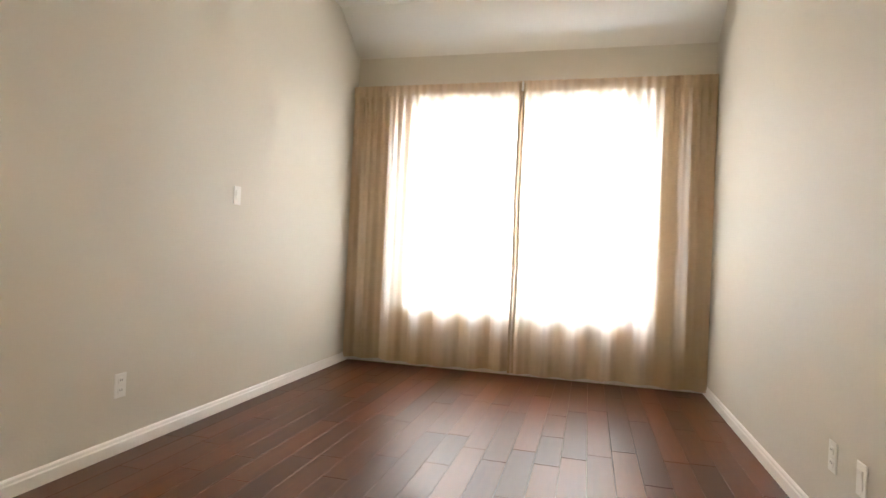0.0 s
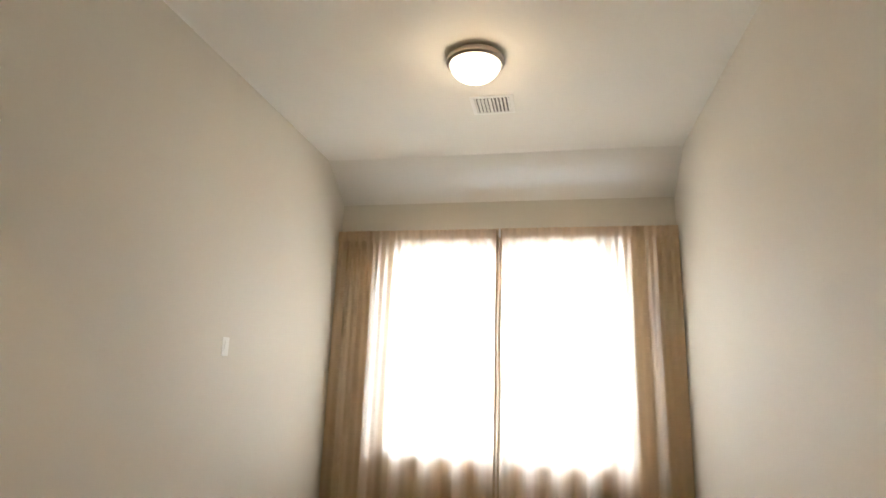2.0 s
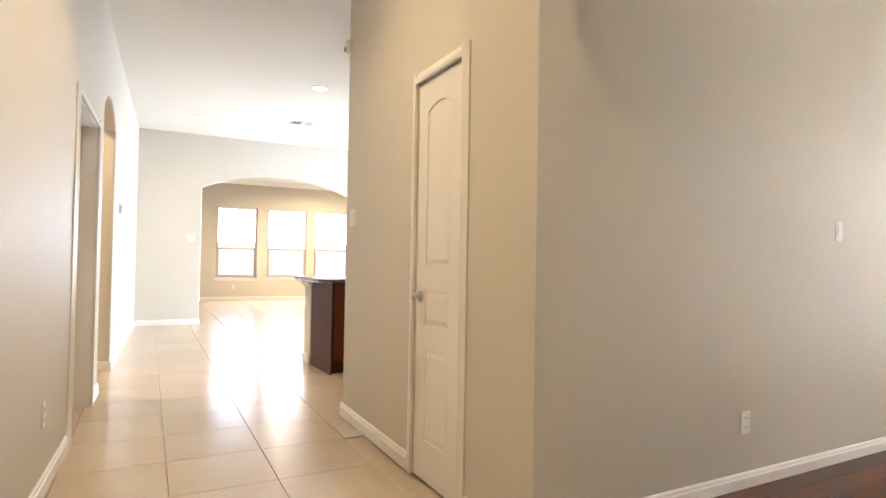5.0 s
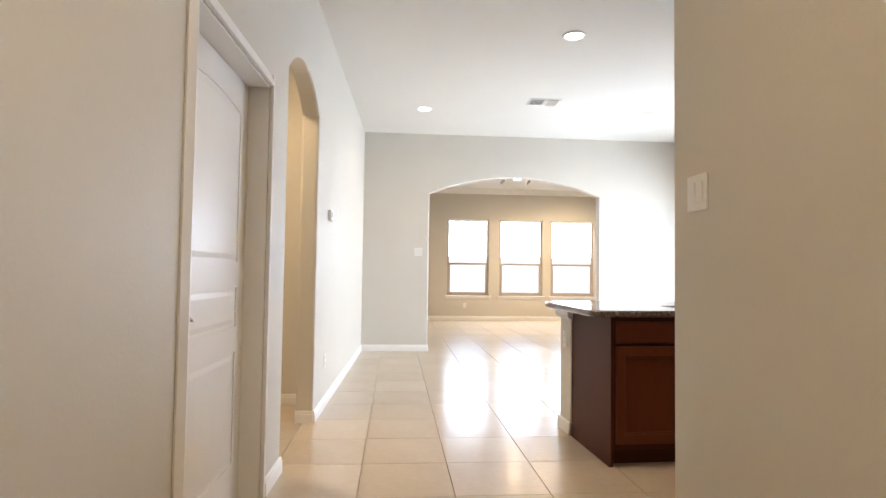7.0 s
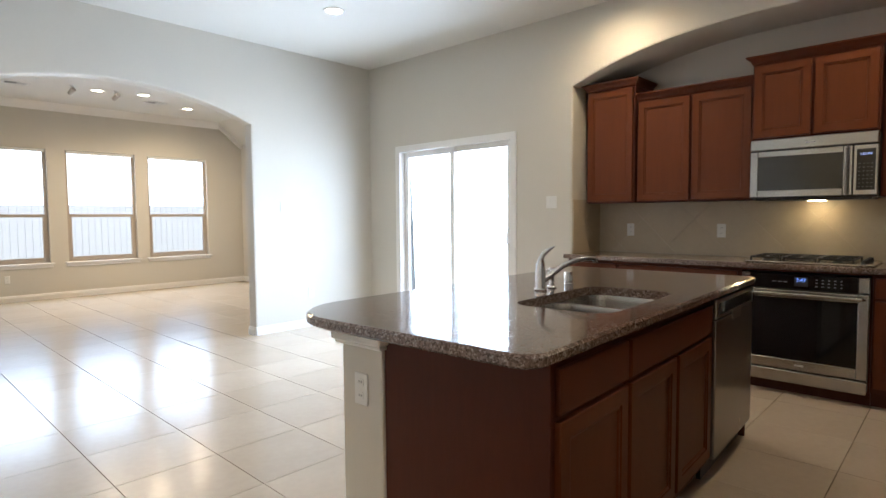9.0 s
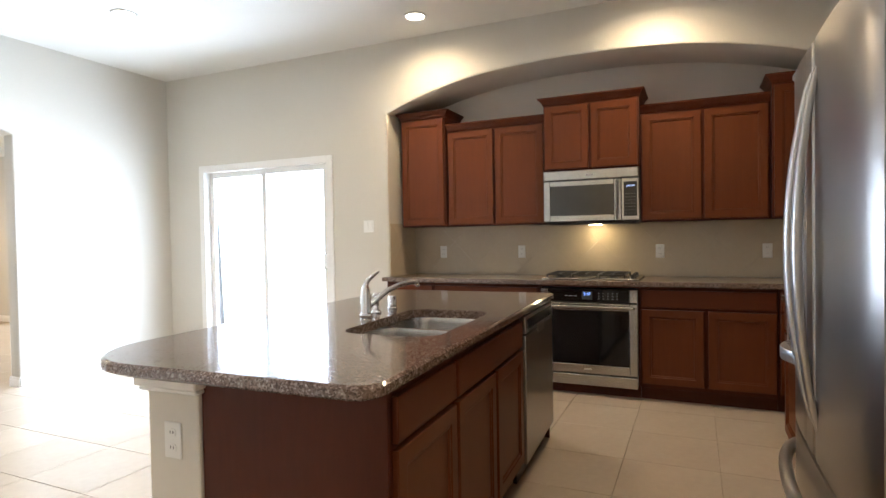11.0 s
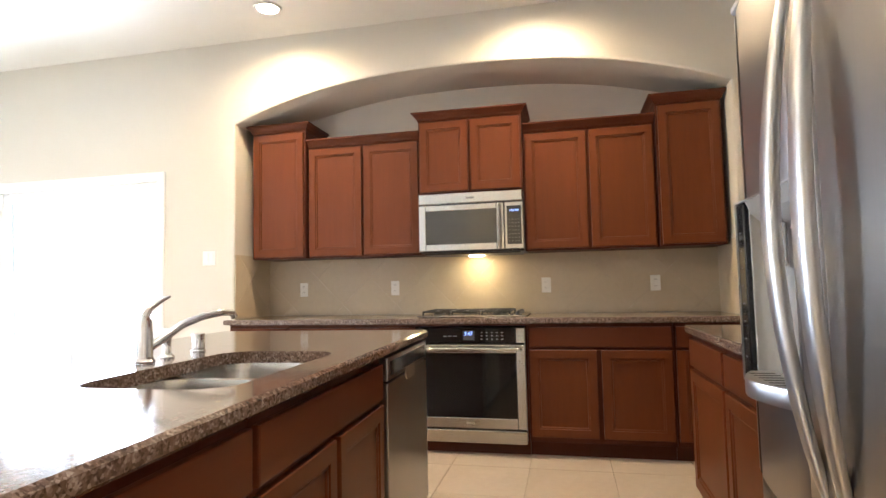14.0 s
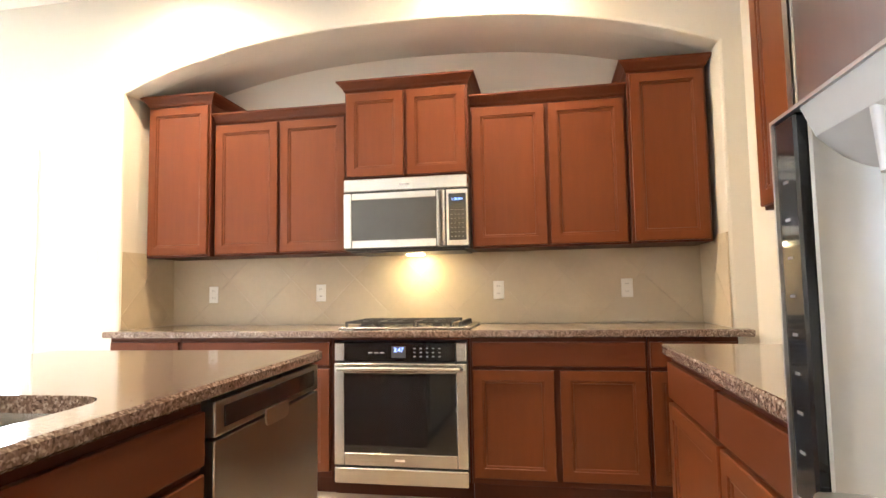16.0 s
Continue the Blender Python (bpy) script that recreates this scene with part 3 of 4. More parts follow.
def base(m, w, depth, label, layout, group="base cabinets", top=.88, sink=False):
    """layout: list of (x0, x1, drawer?, doors)"""
    c = thing("base_cabinet", label, "cabinet", m, group)
    if sink:
        part("face_frame", boxes((0, w, 0, .02, .10, top)), CARCASS, c)
        part("side_panel", boxes((0, .018, .02, depth, .10, top)), CARCASS, c)
        part("side_panel", boxes((w - .018, w, .02, depth, .10, top)), CARCASS, c)
        part("bottom_panel", boxes((.018, w - .018, .02, depth, .10, .12)), CARCASS, c)
    else:
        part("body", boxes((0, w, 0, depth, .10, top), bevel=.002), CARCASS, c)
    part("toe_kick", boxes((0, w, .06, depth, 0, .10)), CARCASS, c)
    for x0, x1, drawer, doors in layout:
        zt = top - .025
        if drawer:
            cab_front("drawer", x0 + .012, x1 - .012, .725, zt, c, True)
            zt = .705
        if doors:
            dw = (x1 - x0 - .024 - (doors - 1) * .03) / doors
            for i in range(doors):
                x = x0 + .012 + i * (dw + .03)
                cab_front("door", x, x + dw, .135, zt, c)
    return c


def kw(front, y):
    return pose(front, y, 0, 0, 0, -90)


UD = NB - .275
upper(kw(.235, 2.17), .46, 1.385, 2.40, NB - .237, 1, "tall cherry wall cabinet with crown moulding")
upper(kw(.275, 1.705), .925, 1.385, 2.265, UD - .002, 2, "cherry double-door wall cabinet under the arch", False, False)
upper(kw(.215, .775), .775, 1.83, 2.385, NB - .217, 2, "short cherry cabinet above the microwave")
upper(kw(.275, -.005), .915, 1.385, 2.255, UD - .002, 2, "cherry double-door wall cabinet beside the microwave", False, False)
upper(kw(.235, -.925), .425, 1.385, 2.375, NB - .237, 1, "tall cherry corner wall cabinet with crown moulding")
BD = NB - .002
base(kw(0, 2.22), .485, BD, "cherry base cabinet at the counter end", [(0, .485, True, 1)])
base(kw(0, 1.733), .953, BD, "cherry base cabinet between oven and counter end", [(0, .953, True, 2)])
base(kw(0, -.015), .92, BD, "cherry base cabinet beside the oven", [(0, .92, True, 2)])
base(kw(0, -.937), .44, BD, "narrow cherry corner base cabinet", [(0, .44, True, 1)])
c = thing("oven_cabinet", "cherry surround below and around the oven", "cabinet", kw(0, .778), "base cabinets")
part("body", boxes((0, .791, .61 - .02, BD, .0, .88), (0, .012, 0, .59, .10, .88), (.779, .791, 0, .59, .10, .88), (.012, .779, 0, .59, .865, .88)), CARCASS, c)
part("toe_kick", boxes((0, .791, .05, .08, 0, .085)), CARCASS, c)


def rounded(x0, x1, y0, y1, radii, n=8):
    """Corner radii in the order (x0,y0), (x1,y0), (x1,y1), (x0,y1)."""
    pts = []
    for (cx, cy, sx, sy, a0), r in zip(((x0, y0, 1, 1, 180), (x1, y0, -1, 1, 270), (x1, y1, -1, -1, 0), (x0, y1, 1, -1, 90)), radii):
        if r == 0:
            pts.append((cx, cy))
            continue
        for i in range(n + 1):
            a = radians(a0 + 90 * i / n)
            pts.append((cx + sx * r + r * math.cos(a), cy + sy * r + r * math.sin(a)))
    return pts


bm = bmesh.new()
prism(bm, rounded(-.035, NB - .002, N0 + .002, N1 - .002, (0, 0, 0, .0)), .88, .92, "z", bevel=.008)
box(bm, -.035, KX - .002, N1 - .004, N1 + .03, .882, .918, .006)
box(bm, -.035, KX - .002, N0 - .07, N0 + .004, .882, .918, .006)
tagged(new("kitchen_countertop", mesh_of("kitchen_countertop", bm, GRANITE)), "brown speckled granite counter along the wall", "countertop")

# right-hand run beside the fridge
RX0, RX1, RY = -2.36, -0.78, -0.86
mr = pose(RX1 - .02, RY - .03, 0, 0, 0, 180)
base(mr, .62, abs(KY - RY) - .034, "cherry base cabinet at the side counter's end", [(0, .62, True, 1)], "side cabinets")
base(mr @ pose(.622, 0, 0), .935, abs(KY - RY) - .034, "cherry base cabinet next to the fridge", [(0, .935, True, 2)], "side cabinets")
bm = bmesh.new()
prism(bm, [(RX0, RY), (RX1, RY), (RX1, KY + .003), (RX0, KY + .003)], .88, .92, "z", bevel=.008)
tagged(new("side_countertop", mesh_of("side_countertop", bm, GRANITE)), "short granite counter beside the fridge", "countertop")
upper(pose(RX1 - .15, KY + .30, 0, 0, 0, 180), 1.30, 1.40, 2.28, .297, 2, "cherry wall cabinet over the side counter", True, False)
upper(pose(-2.36, KY + .36, 0, 0, 0, 180), .94, 1.86, 2.40, .357, 2, "cherry cabinet above the fridge", False, False)


# ---- backsplash of diagonal tiles ----
def clip(poly, x0, x1, y0, y1):
    for ax, lim, sgn in ((0, x0, 1), (0, x1, -1), (1, y0, 1), (1, y1, -1)):
        out = []
        for i, p in enumerate(poly):
            q = poly[(i + 1) % len(poly)]
            dp, dq = (p[ax] - lim) * sgn, (q[ax] - lim) * sgn
            if dp >= 0:
                out.append(p)
            if dp * dq < 0:
                f = dp / (dp - dq)
                out.append((p[0] + f * (q[0] - p[0]), p[1] + f * (q[1] - p[1])))
        poly = out
        if len(poly) < 3:
            return []
    return poly


# ---- oven, cooktop, microwave ----
ov = thing("wall_oven", "stainless built-in oven with dark glass door", "oven", kw(-.022, .758) @ pose(0, 0, .085))
part("chassis", boxes((.01, .75, .03, .58, 0, .77), bevel=.003), DARKP, ov)
part("control_panel", boxes((.062, .694, -.004, .032, .665, .768), bevel=.003), BLACK, ov, "black glass control panel")
part("panel_end", boxes((.0, .06, -.004, .032, .665, .768), bevel=.004), STEEL_H, ov, "stainless panel end")
part("panel_end", boxes((.696, .756, -.004, .032, .665, .768), bevel=.004), STEEL_H, ov, "stainless panel end")
part("display", boxes((.335, .415, -.0062, -.0035, .685, .750)), DARKP, ov, "dark display window")
part("door_frame", boxes((0, .058, -.012, .03, .095, .655), (.698, .756, -.012, .03, .095, .655), (.058, .698, -.012, .03, .095, .165), (.058, .698, -.012, .03, .600, .655), bevel=.004), STEEL_H, ov, "stainless oven door frame")
part("door_glass", boxes((.055, .701, -.008, .02, .162, .603), bevel=.002), BLACK, ov, "dark reflective oven glass")
bm = bmesh.new()
tube(bm, [(.03, -.012, .625), (.035, -.05, .63), (.20, -.062, .632), (.378, -.065, .633), (.55, -.062, .632), (.721, -.05, .63), (.726, -.012, .625)], .012)
part("handle", bm, STEEL_H, ov, "stainless bar handle", True)
part("lower_trim", boxes((.0, .756, -.014, .03, .0, .085), bevel=.006), STEEL_H, ov, "stainless lower trim")
part("badge", boxes((.35, .405, -.0135, -.0115, .125, .137), bevel=.0008), NICKEL, ov)
for i in range(5):
    for j in range(3):
        part("key_mark", boxes((.46 + i * .035, .472 + i * .035, -.0055, -.0038, .69 + j * .022, .695 + j * .022)), GREY, ov)
for i in range(3):
    part("key_mark", boxes((.20 + i * .035, .222 + i * .035, -.0055, -.0038, .71, .715)), GREY, ov)


def text(body, size, mat, parent, m, label=""):
    cu = bpy.data.curves.new("display_digits", "FONT")
    cu.body, cu.size, cu.align_x, cu.align_y, cu.extrude = body, size, "CENTER", "CENTER", .0004
    tmp = new("tmp_text", cu)
    me = bpy.data.meshes.new_from_object(tmp.evaluated_get(bpy.context.evaluated_depsgraph_get()))
    bpy.data.objects.remove(tmp)
    me.materials.clear()
    me.materials.append(mat)
    ob = new("display_digits", me)
    ob.parent, ob.matrix_basis = parent, m
    if label:
        ob["label"] = label
    return ob


text("3:47", .034, LED, ov, pose(.375, -.0066, .728, 90), "blue clock digits")

ck = thing("gas_cooktop", "stainless gas cooktop with black iron grates", "cooktop", kw(.06, .768) @ pose(0, 0, .921))
part("tray", boxes((.0, .776, 0, .50, 0, .012), bevel=.004), STEEL_H, ck)
for i in range(3):
    x = .03 + i * .215
    bm = bmesh.new()
    for y in (.04, .45):
        box(bm, x, x + .205, y, y + .012, .030, .042, .002)
    for xx in (x, x + .193):
        box(bm, xx, xx + .012, .04, .462, .030, .042, .002)
    for y in (.14, .245, .35):
        box(bm, x + .012, x + .193, y, y + .010, .034, .046, .002)
    for xx, y in ((x, .04), (x + .193, .04), (x, .45), (x + .193, .45)):
        box(bm, xx, xx + .012, y, y + .012, .010, .031)
    box(bm, x + .097, x + .107, .052, .45, .033, .045, .002)
    part("grate", bm, IRON, ck, "black cast iron grate")
for x, y, r in ((.13, .14, .035), (.13, .36, .045), (.345, .25, .055), (.56, .14, .03), (.56, .36, .04)):
    bm = bmesh.new()
    lathe(bm, [(r * 1.3, .010), (r * 1.25, .016), (r, .018), (r, .026), (r * .85, .029)], 20, pose(x, y, 0))
    part("burner", bm, IRON, ck, smooth=True)
for i in range(5):
    bm = bmesh.new()
    lathe(bm, [(.020, .010), (.021, .014), (.017, .018), (.015, .036), (.012, .038)], 16, pose(.715, .08 + i * .085, 0))
    kb = part("knob", bm, DARKP, ck, smooth=True)

mw = thing("microwave", "stainless over-range microwave with dark window", "microwave", kw(.155, .765) @ pose(0, 0, 1.385))
part("body", boxes((.0, .765, .03, NB - .16, .0, .435), bevel=.003), DARKP, mw)
part("top_vent", boxes((0, .765, -.004, .034, .355, .435), bevel=.008, seg=2), STEEL_H, mw, "stainless top vent strip")
part("badge", boxes((.352, .412, -.0055, -.0035, .388, .400), bevel=.0008), NICKEL, mw)
part("door_frame", boxes((0, .052, -.012, .03, .012, .348), (.575, .628, -.012, .03, .012, .348), (.052, .575, -.012, .03, .012, .062), (.052, .575, -.012, .03, .305, .348), bevel=.004), STEEL_H, mw, "stainless microwave door")
part("door_window", boxes((.050, .577, -.008, .02, .060, .307), bevel=.002), MESHWIN, mw, "dark microwave window")
part("control_panel", boxes((.632, .765, -.010, .03, .012, .348), bevel=.004), STEEL_H, mw)
part("keypad", boxes((.650, .752, -.0135, -.009, .045, .320), bevel=.001), BLACK, mw, "black glass keypad")
bm = bmesh.new()
tube(bm, [(.598, -.012, .022), (.598, -.042, .032), (.598, -.047, .18), (.598, -.042, .328), (.598, -.012, .338)], .011)
part("handle", bm, STEEL, mw, "vertical stainless handle", True)
text("1:20 PM", .020, LED, mw, pose(.700, -.0142, .285, 90), "blue clock digits")
for i in range(4):
    for j in range(7):
        part("key_mark", boxes((.662 + i * .022, .672 + i * .022, -.0143, -.0132, .065 + j * .026, .068 + j * .026)), SLOT, mw)
part("underside_grille", boxes((.03, .735, .04, .38, -.012, -.001), bevel=.003), DARKP, mw)
part("hood_lamp", boxes((.33, .43, .26, .32, -.018, -.013)), emitter("hood_bulb", (1.0, .72, .32), 58), mw, "warm glowing hood lamp")

# ---- island ----
IM = pose(-3.38, .315, 0, 0, 0, 2.4)   # local x along its front, local y away from the viewer
IL = 2.37
bx0, bx1, by0, by1 = .13, IL - .03, .035, .68
isl = [("cherry island cabinet with drawer over door", bx0 + .018, bx0 + .50, [(0, .482, True, 1)]),
       ("cherry sink cabinet with false drawer front", bx0 + .502, bx0 + 1.46, [(0, .958, True, 2)])]
for lab, a, b, lay in isl:
    base(IM @ pose(a, by0, 0), b - a, by1 - by0, lab, lay, "island cabinets", sink="sink" in lab)
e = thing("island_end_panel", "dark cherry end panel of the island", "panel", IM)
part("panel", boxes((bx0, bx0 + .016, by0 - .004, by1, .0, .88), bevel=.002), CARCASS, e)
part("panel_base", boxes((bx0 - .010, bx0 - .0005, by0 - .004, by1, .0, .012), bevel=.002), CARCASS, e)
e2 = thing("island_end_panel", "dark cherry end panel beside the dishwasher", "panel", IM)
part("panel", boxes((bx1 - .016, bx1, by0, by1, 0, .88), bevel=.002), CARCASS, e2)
pw = thing("island_half_wall", "beige half wall carrying the island bar top", "half wall", IM)
part("drywall", boxes((bx0 - .01, bx1, by1 + .002, by1 + .215, 0, .88), bevel=.008, seg=2), WALL, pw)
part("cap_moulding", boxes((bx0 - .035, bx0 + .12, by1 - .012, by1 + .23, .815, .83), (bx0 - .045, bx0 + .12, by1 - .018, by1 + .24, .831, .879), bevel=.005), TRIM, pw, "white capital moulding")
part("base_moulding", boxes((bx0 - .025, bx0 - .011, by1 - .006, by1 + .23, 0, .09), (bx0 - .024, bx1, by1 + .216, by1 + .23, 0, .09), bevel=.003), TRIM, pw)

# top with the sink cut-out, made from four strips round a rounded hole
TW = 1.155
SX0, SX1, SY0, SY1 = .68, 1.42, .125, .545
outer = rounded(0, IL, 0, TW, (.07, .02, .02, .30), 10)
hole = rounded(SX0, SX1, SY0, SY1, (.10, .10, .10, .10), 6)
bm = bmesh.new()
def hole_ring(z, inset):
    oc = Vector((IL / 2, TW / 2))
    o = []
    for p in outer:
        v = Vector(p)
        dd = Vector((max(-1, min(1, (v.x - oc.x) / (IL / 2 - .0))), max(-1, min(1, (v.y - oc.y) / (TW / 2)))))
        o.append(bm.verts.new((v.x - inset * dd.x, v.y - inset * dd.y, z)))
    return o
def close(a, b):
    n = len(a)
    return [bm.faces.new((a[i], a[(i + 1) % n], b[(i + 1) % n], b[i])) for i in range(n)]
r0, r1, r2, r3 = hole_ring(.92, .012), hole_ring(.912, .002), hole_ring(.888, .002), hole_ring(.88, .012)
hz = [[bm.verts.new((p[0], p[1], z)) for p in hole] for z in (.92, .88)]
for a, b in ((r0, r1), (r1, r2), (r2, r3), (hz[0], hz[1])):
    close(a, b)
for ro, hh in ((r0, hz[0]), (r3, hz[1])):
    es = []
    for ring in (ro, hh):
        for i in range(len(ring)):
            es.append(bm.edges.get((ring[i], ring[(i + 1) % len(ring)])))
    bmesh.ops.triangle_fill(bm, edges=es, use_beauty=True)
bmesh.ops.recalc_face_normals(bm, faces=bm.faces)
it = new("island_countertop", mesh_of("island_countertop", bm, GRANITE))
it.matrix_world = IM
tagged(it, "polished brown granite island top with rounded corner", "countertop")

sk = thing("kitchen_sink", "double-bowl stainless undermount sink", "sink", IM @ pose(0, 0, .88))
def bowl(x0, x1, y0, y1, depth):
    bm = bmesh.new()
    rings = []
    for ins, z in ((-.012, -.001), (0, -.001), (.006, -.03), (.012, -depth * .8), (.03, -depth * .96), (.07, -depth)):
        rings.append([bm.verts.new((*p, z)) for p in rounded(x0 + ins, x1 - ins, y0 + ins, y1 - ins, [max(.02, .09 - ins)] * 4, 6)])
    for a, b in zip(rings, rings[1:]):
        n = len(a)
        for i in range(n):
            bm.faces.new((a[i], a[(i + 1) % n], b[(i + 1) % n], b[i]))
    bm.faces.new(rings[-1])
    bmesh.ops.recalc_face_normals(bm, faces=bm.faces)
    b = part("bowl", bm, STEEL_H, sk, smooth=True)
    bm = bmesh.new()
    lathe(bm, [(.045, -depth + .001), (.043, -depth + .005), (.03, -depth + .003), (.012, -depth + .002)], 20, pose((x0 + x1) / 2, (y0 + y1) / 2, 0))
    part("drain", bm, CHROME, b, smooth=True)
bowl(SX0 - .005, 1.06, SY0 - .005, SY1 + .005, .21)
bowl(1.085, SX1 + .005, SY0 - .005, SY1 + .005, .18)

fc = thing("kitchen_faucet", "chrome single-lever faucet with side sprayer", "faucet", IM @ pose(1.10, .645, .921))
bm = bmesh.new()
lathe(bm, [(.030, 0), (.031, .006), (.026, .012), (.024, .02), (.024, .085), (.022, .10), (.021, .125), (.014, .145), (.006, .15)], 20)
part("body", bm, CHROME, fc, smooth=True)
bm = bmesh.new()
tube(bm, [(0, 0, .135), (.004, .0, .15), (.012, -.005, .168), (.045, -.02, .192), (.075, -.03, .205)], [.014, .014, .011, .008, .005])
part("lever", bm, CHROME, fc, smooth=True)
bm = bmesh.new()
tube(bm, [(.015, -.01, .05), (.05, -.03, .075), (.10, -.06, .112), (.16, -.095, .135), (.22, -.13, .145), (.25, -.148, .142), (.258, -.152, .125)], [.015, .015, .0135, .0125, .012, .0125, .013])
part("spout", bm, CHROME, fc, smooth=True)
sp = thing("side_sprayer", "chrome side sprayer beside the faucet", "sprayer", IM @ pose(1.22, .655, .921))
bm = bmesh.new()
lathe(bm, [(.024, 0), (.024, .005), (.016, .012), (.013, .02), (.012, .05), (.016, .075), (.017, .09), (.010, .10)], 18)
part("handset", bm, CHROME, sp, smooth=True)
ag = thing("air_gap_cap", "chrome air gap cap on the countertop", "air gap", IM @ pose(1.40, .66, .921))
bm = bmesh.new()
lathe(bm, [(.025, 0), (.025, .005), (.022, .008), (.022, .062), (.019, .067)], 20)
part("cap", bm, CHROME, ag, smooth=True)

dwm = thing("dishwasher", "stainless dishwasher with dark control strip", "dishwasher", IM @ pose(bx0 + 1.475, by0, 0))
DWW = bx1 - .018 - (bx0 + 1.475)
part("tub", boxes((.005, DWW - .005, .02, .60, .10, .875)), DARKP, dwm)
part("door", boxes((.004, DWW - .004, -.028, .02, .11, .775), bevel=.006, seg=2), STEEL, dwm, "brushed stainless door")
part("control_strip", boxes((.004, DWW - .004, -.028, .02, .782, .872), bevel=.006, seg=2), STEEL, dwm)
part("strip_inset", boxes((.045, DWW - .045, -.0305, -.027, .80, .855), bevel=.001), BLACK, dwm, "dark control strip")
bm = bmesh.new()
prism(bm, rounded(DWW / 2 - .08, DWW / 2 + .08, .745, .795, (.02, .02, .004, .004), 4), -.033, -.027, "y")
part("pocket_handle", bm, NICKEL, dwm, "recessed pocket handle")
part("badge", boxes((DWW / 2 + .1, DWW / 2 + .125, -.0295, -.0275, .16, .185), bevel=.0008), NICKEL, dwm)
part("toe_kick", boxes((.004, DWW - .004, .03, .05, .0, .10)), DARKP, dwm)

# ---- fridge ----
FX0, FX1, FB = -3.30, -2.365, -0.757
fr = thing("refrigerator", "stainless french-door refrigerator with dispenser", "refrigerator", pose(FX1, FB, 0, 0, 0, 180))
FW = FX1 - FX0
part("cabinet_body", boxes((.005, FW - .005, 0, .70, .03, 1.755), bevel=.006), GREY, fr, "grey side panels")
part("toe_grille", boxes((.01, FW - .01, -.03, -.002, .0, .06), bevel=.004), DARKP, fr)


def bowed(x0, x1, z0, z1, bow0, bow1, y_in=-.001, n=14):
    """A door whose front swells outward; bow(u) taken over the full width."""
    f = lambda x: -(.046 + .030 * (1 - abs((x - FW / 2) / (FW / 2)) ** 4))
    xs = [x0 + (x1 - x0) * i / n for i in range(n + 1)]
    e = .012
    pts = [(x0, y_in)] + [(x0, f(x0) + e)] + [(x0 + e * .3, f(x0) + e * .3)] + [(x, f(x)) for x in xs[1:-1]] + [(x1 - e * .3, f(x1) + e * .3), (x1, f(x1) + e), (x1, y_in)]
    bm = bmesh.new()
    prism(bm, pts, z0, z1, "z", bevel=.004)
    return bm
face = lambda x: -(.046 + .030 * (1 - abs((x - FW / 2) / (FW / 2)) ** 4))
mid = FW / 2
Z0, Z1 = .70, 1.775
# left door is built round the dispenser bay
QX0, QX1, QZ0, QZ1 = .035, .365, .915, 1.315
PF = -.066
ld = part("left_door", bowed(.0, QX0, Z0, Z1, 0, 0), STEEL, fr, "brushed stainless left door", True)
part("door_skin", bowed(QX1, mid - .003, Z0, Z1, 0, 0), STEEL, ld, smooth=True)
part("door_skin", bowed(QX0, QX1, Z0, QZ0, 0, 0), STEEL, ld, smooth=True)
part("door_skin", bowed(QX0, QX1, QZ1, Z1, 0, 0), STEEL, ld, smooth=True)
part("right_door", bowed(mid + .003, FW, Z0, Z1, 0, 0), STEEL, fr, "brushed stainless right door", True)
part("freezer_drawer", bowed(.0, FW, .07, Z0 - .012, 0, 0), STEEL, fr, "stainless freezer drawer", True)
part("hinge_cover", boxes((.02, .12, -.06, .08, 1.776, 1.80), bevel=.006), GREY, fr)
part("hinge_cover", boxes((FW - .12, FW - .02, -.06, .08, 1.776, 1.80), bevel=.006), GREY, fr)
dp = part("dispenser_panel", boxes((QX0, QX0 + .05, PF - .010, PF + .03, QZ0, QZ1), bevel=.003), BLACK, fr, "black dispenser control panel")
for i in range(8):
    part("key_mark", boxes((QX0 + .018, QX0 + .030, PF - .0106, PF - .0095, QZ0 + .05 + i * .04, QZ0 + .053 + i * .04)), SLOT, dp)
bm = bmesh.new()
cove = [(QX0 + .052, PF + .002)] + [(QX0 + .056 + .05 * (1 - math.cos(radians(9 * i))), -.062 + .044 * math.sin(radians(9 * i))) for i in range(11)]
cove += [(QX1 - .006 - .05 * (1 - math.cos(radians(9 * i))), -.062 + .044 * math.sin(radians(9 * i))) for i in range(10, -1, -1)] + [(QX1 - .002, face(QX1) + .002)]
prism(bm, cove + [(QX1 - .001, -.006), (QX0 + .052, -.006)], QZ0, QZ1, "z")
bay = part("dispenser_bay", bm, BAY, fr, "pale grey moulded dispenser bay", True)
bm = bmesh.new()
prism(bm, [(-.062, QZ1 - .03), (-.075, QZ1), (-.02, QZ1), (-.02, QZ1 - .07)], QX0 + .06, QX1 - .01, "x", bevel=.004)
part("hood", bm, BAY, bay)
for x0_, x1_, z0_, z1_ in ((QX0 - .004, QX0, QZ0 - .004, QZ1 + .004), (QX0, QX1, QZ1, QZ1 + .004), (QX1, QX1 + .004, QZ0, QZ1 + .004)):
    part("bezel", boxes((x0_, x1_, PF - .0125, PF + .02, z0_, z1_)), SATIN, bay, "thin bright metal bezel")
bm = bmesh.new()
tube(bm, [(QX0 + .16, -.046, QZ1 - .02), (QX0 + .16, -.046, QZ1 - .085)], [.017, .012])
part("nozzle", bm, BAY, fr, "grey ice nozzle", True)
part("paddle", boxes((QX0 + .13, QX0 + .19, -.045, -.035, QZ1 - .15, QZ1 - .06), bevel=.004), BAY, fr)
bm = bmesh.new()
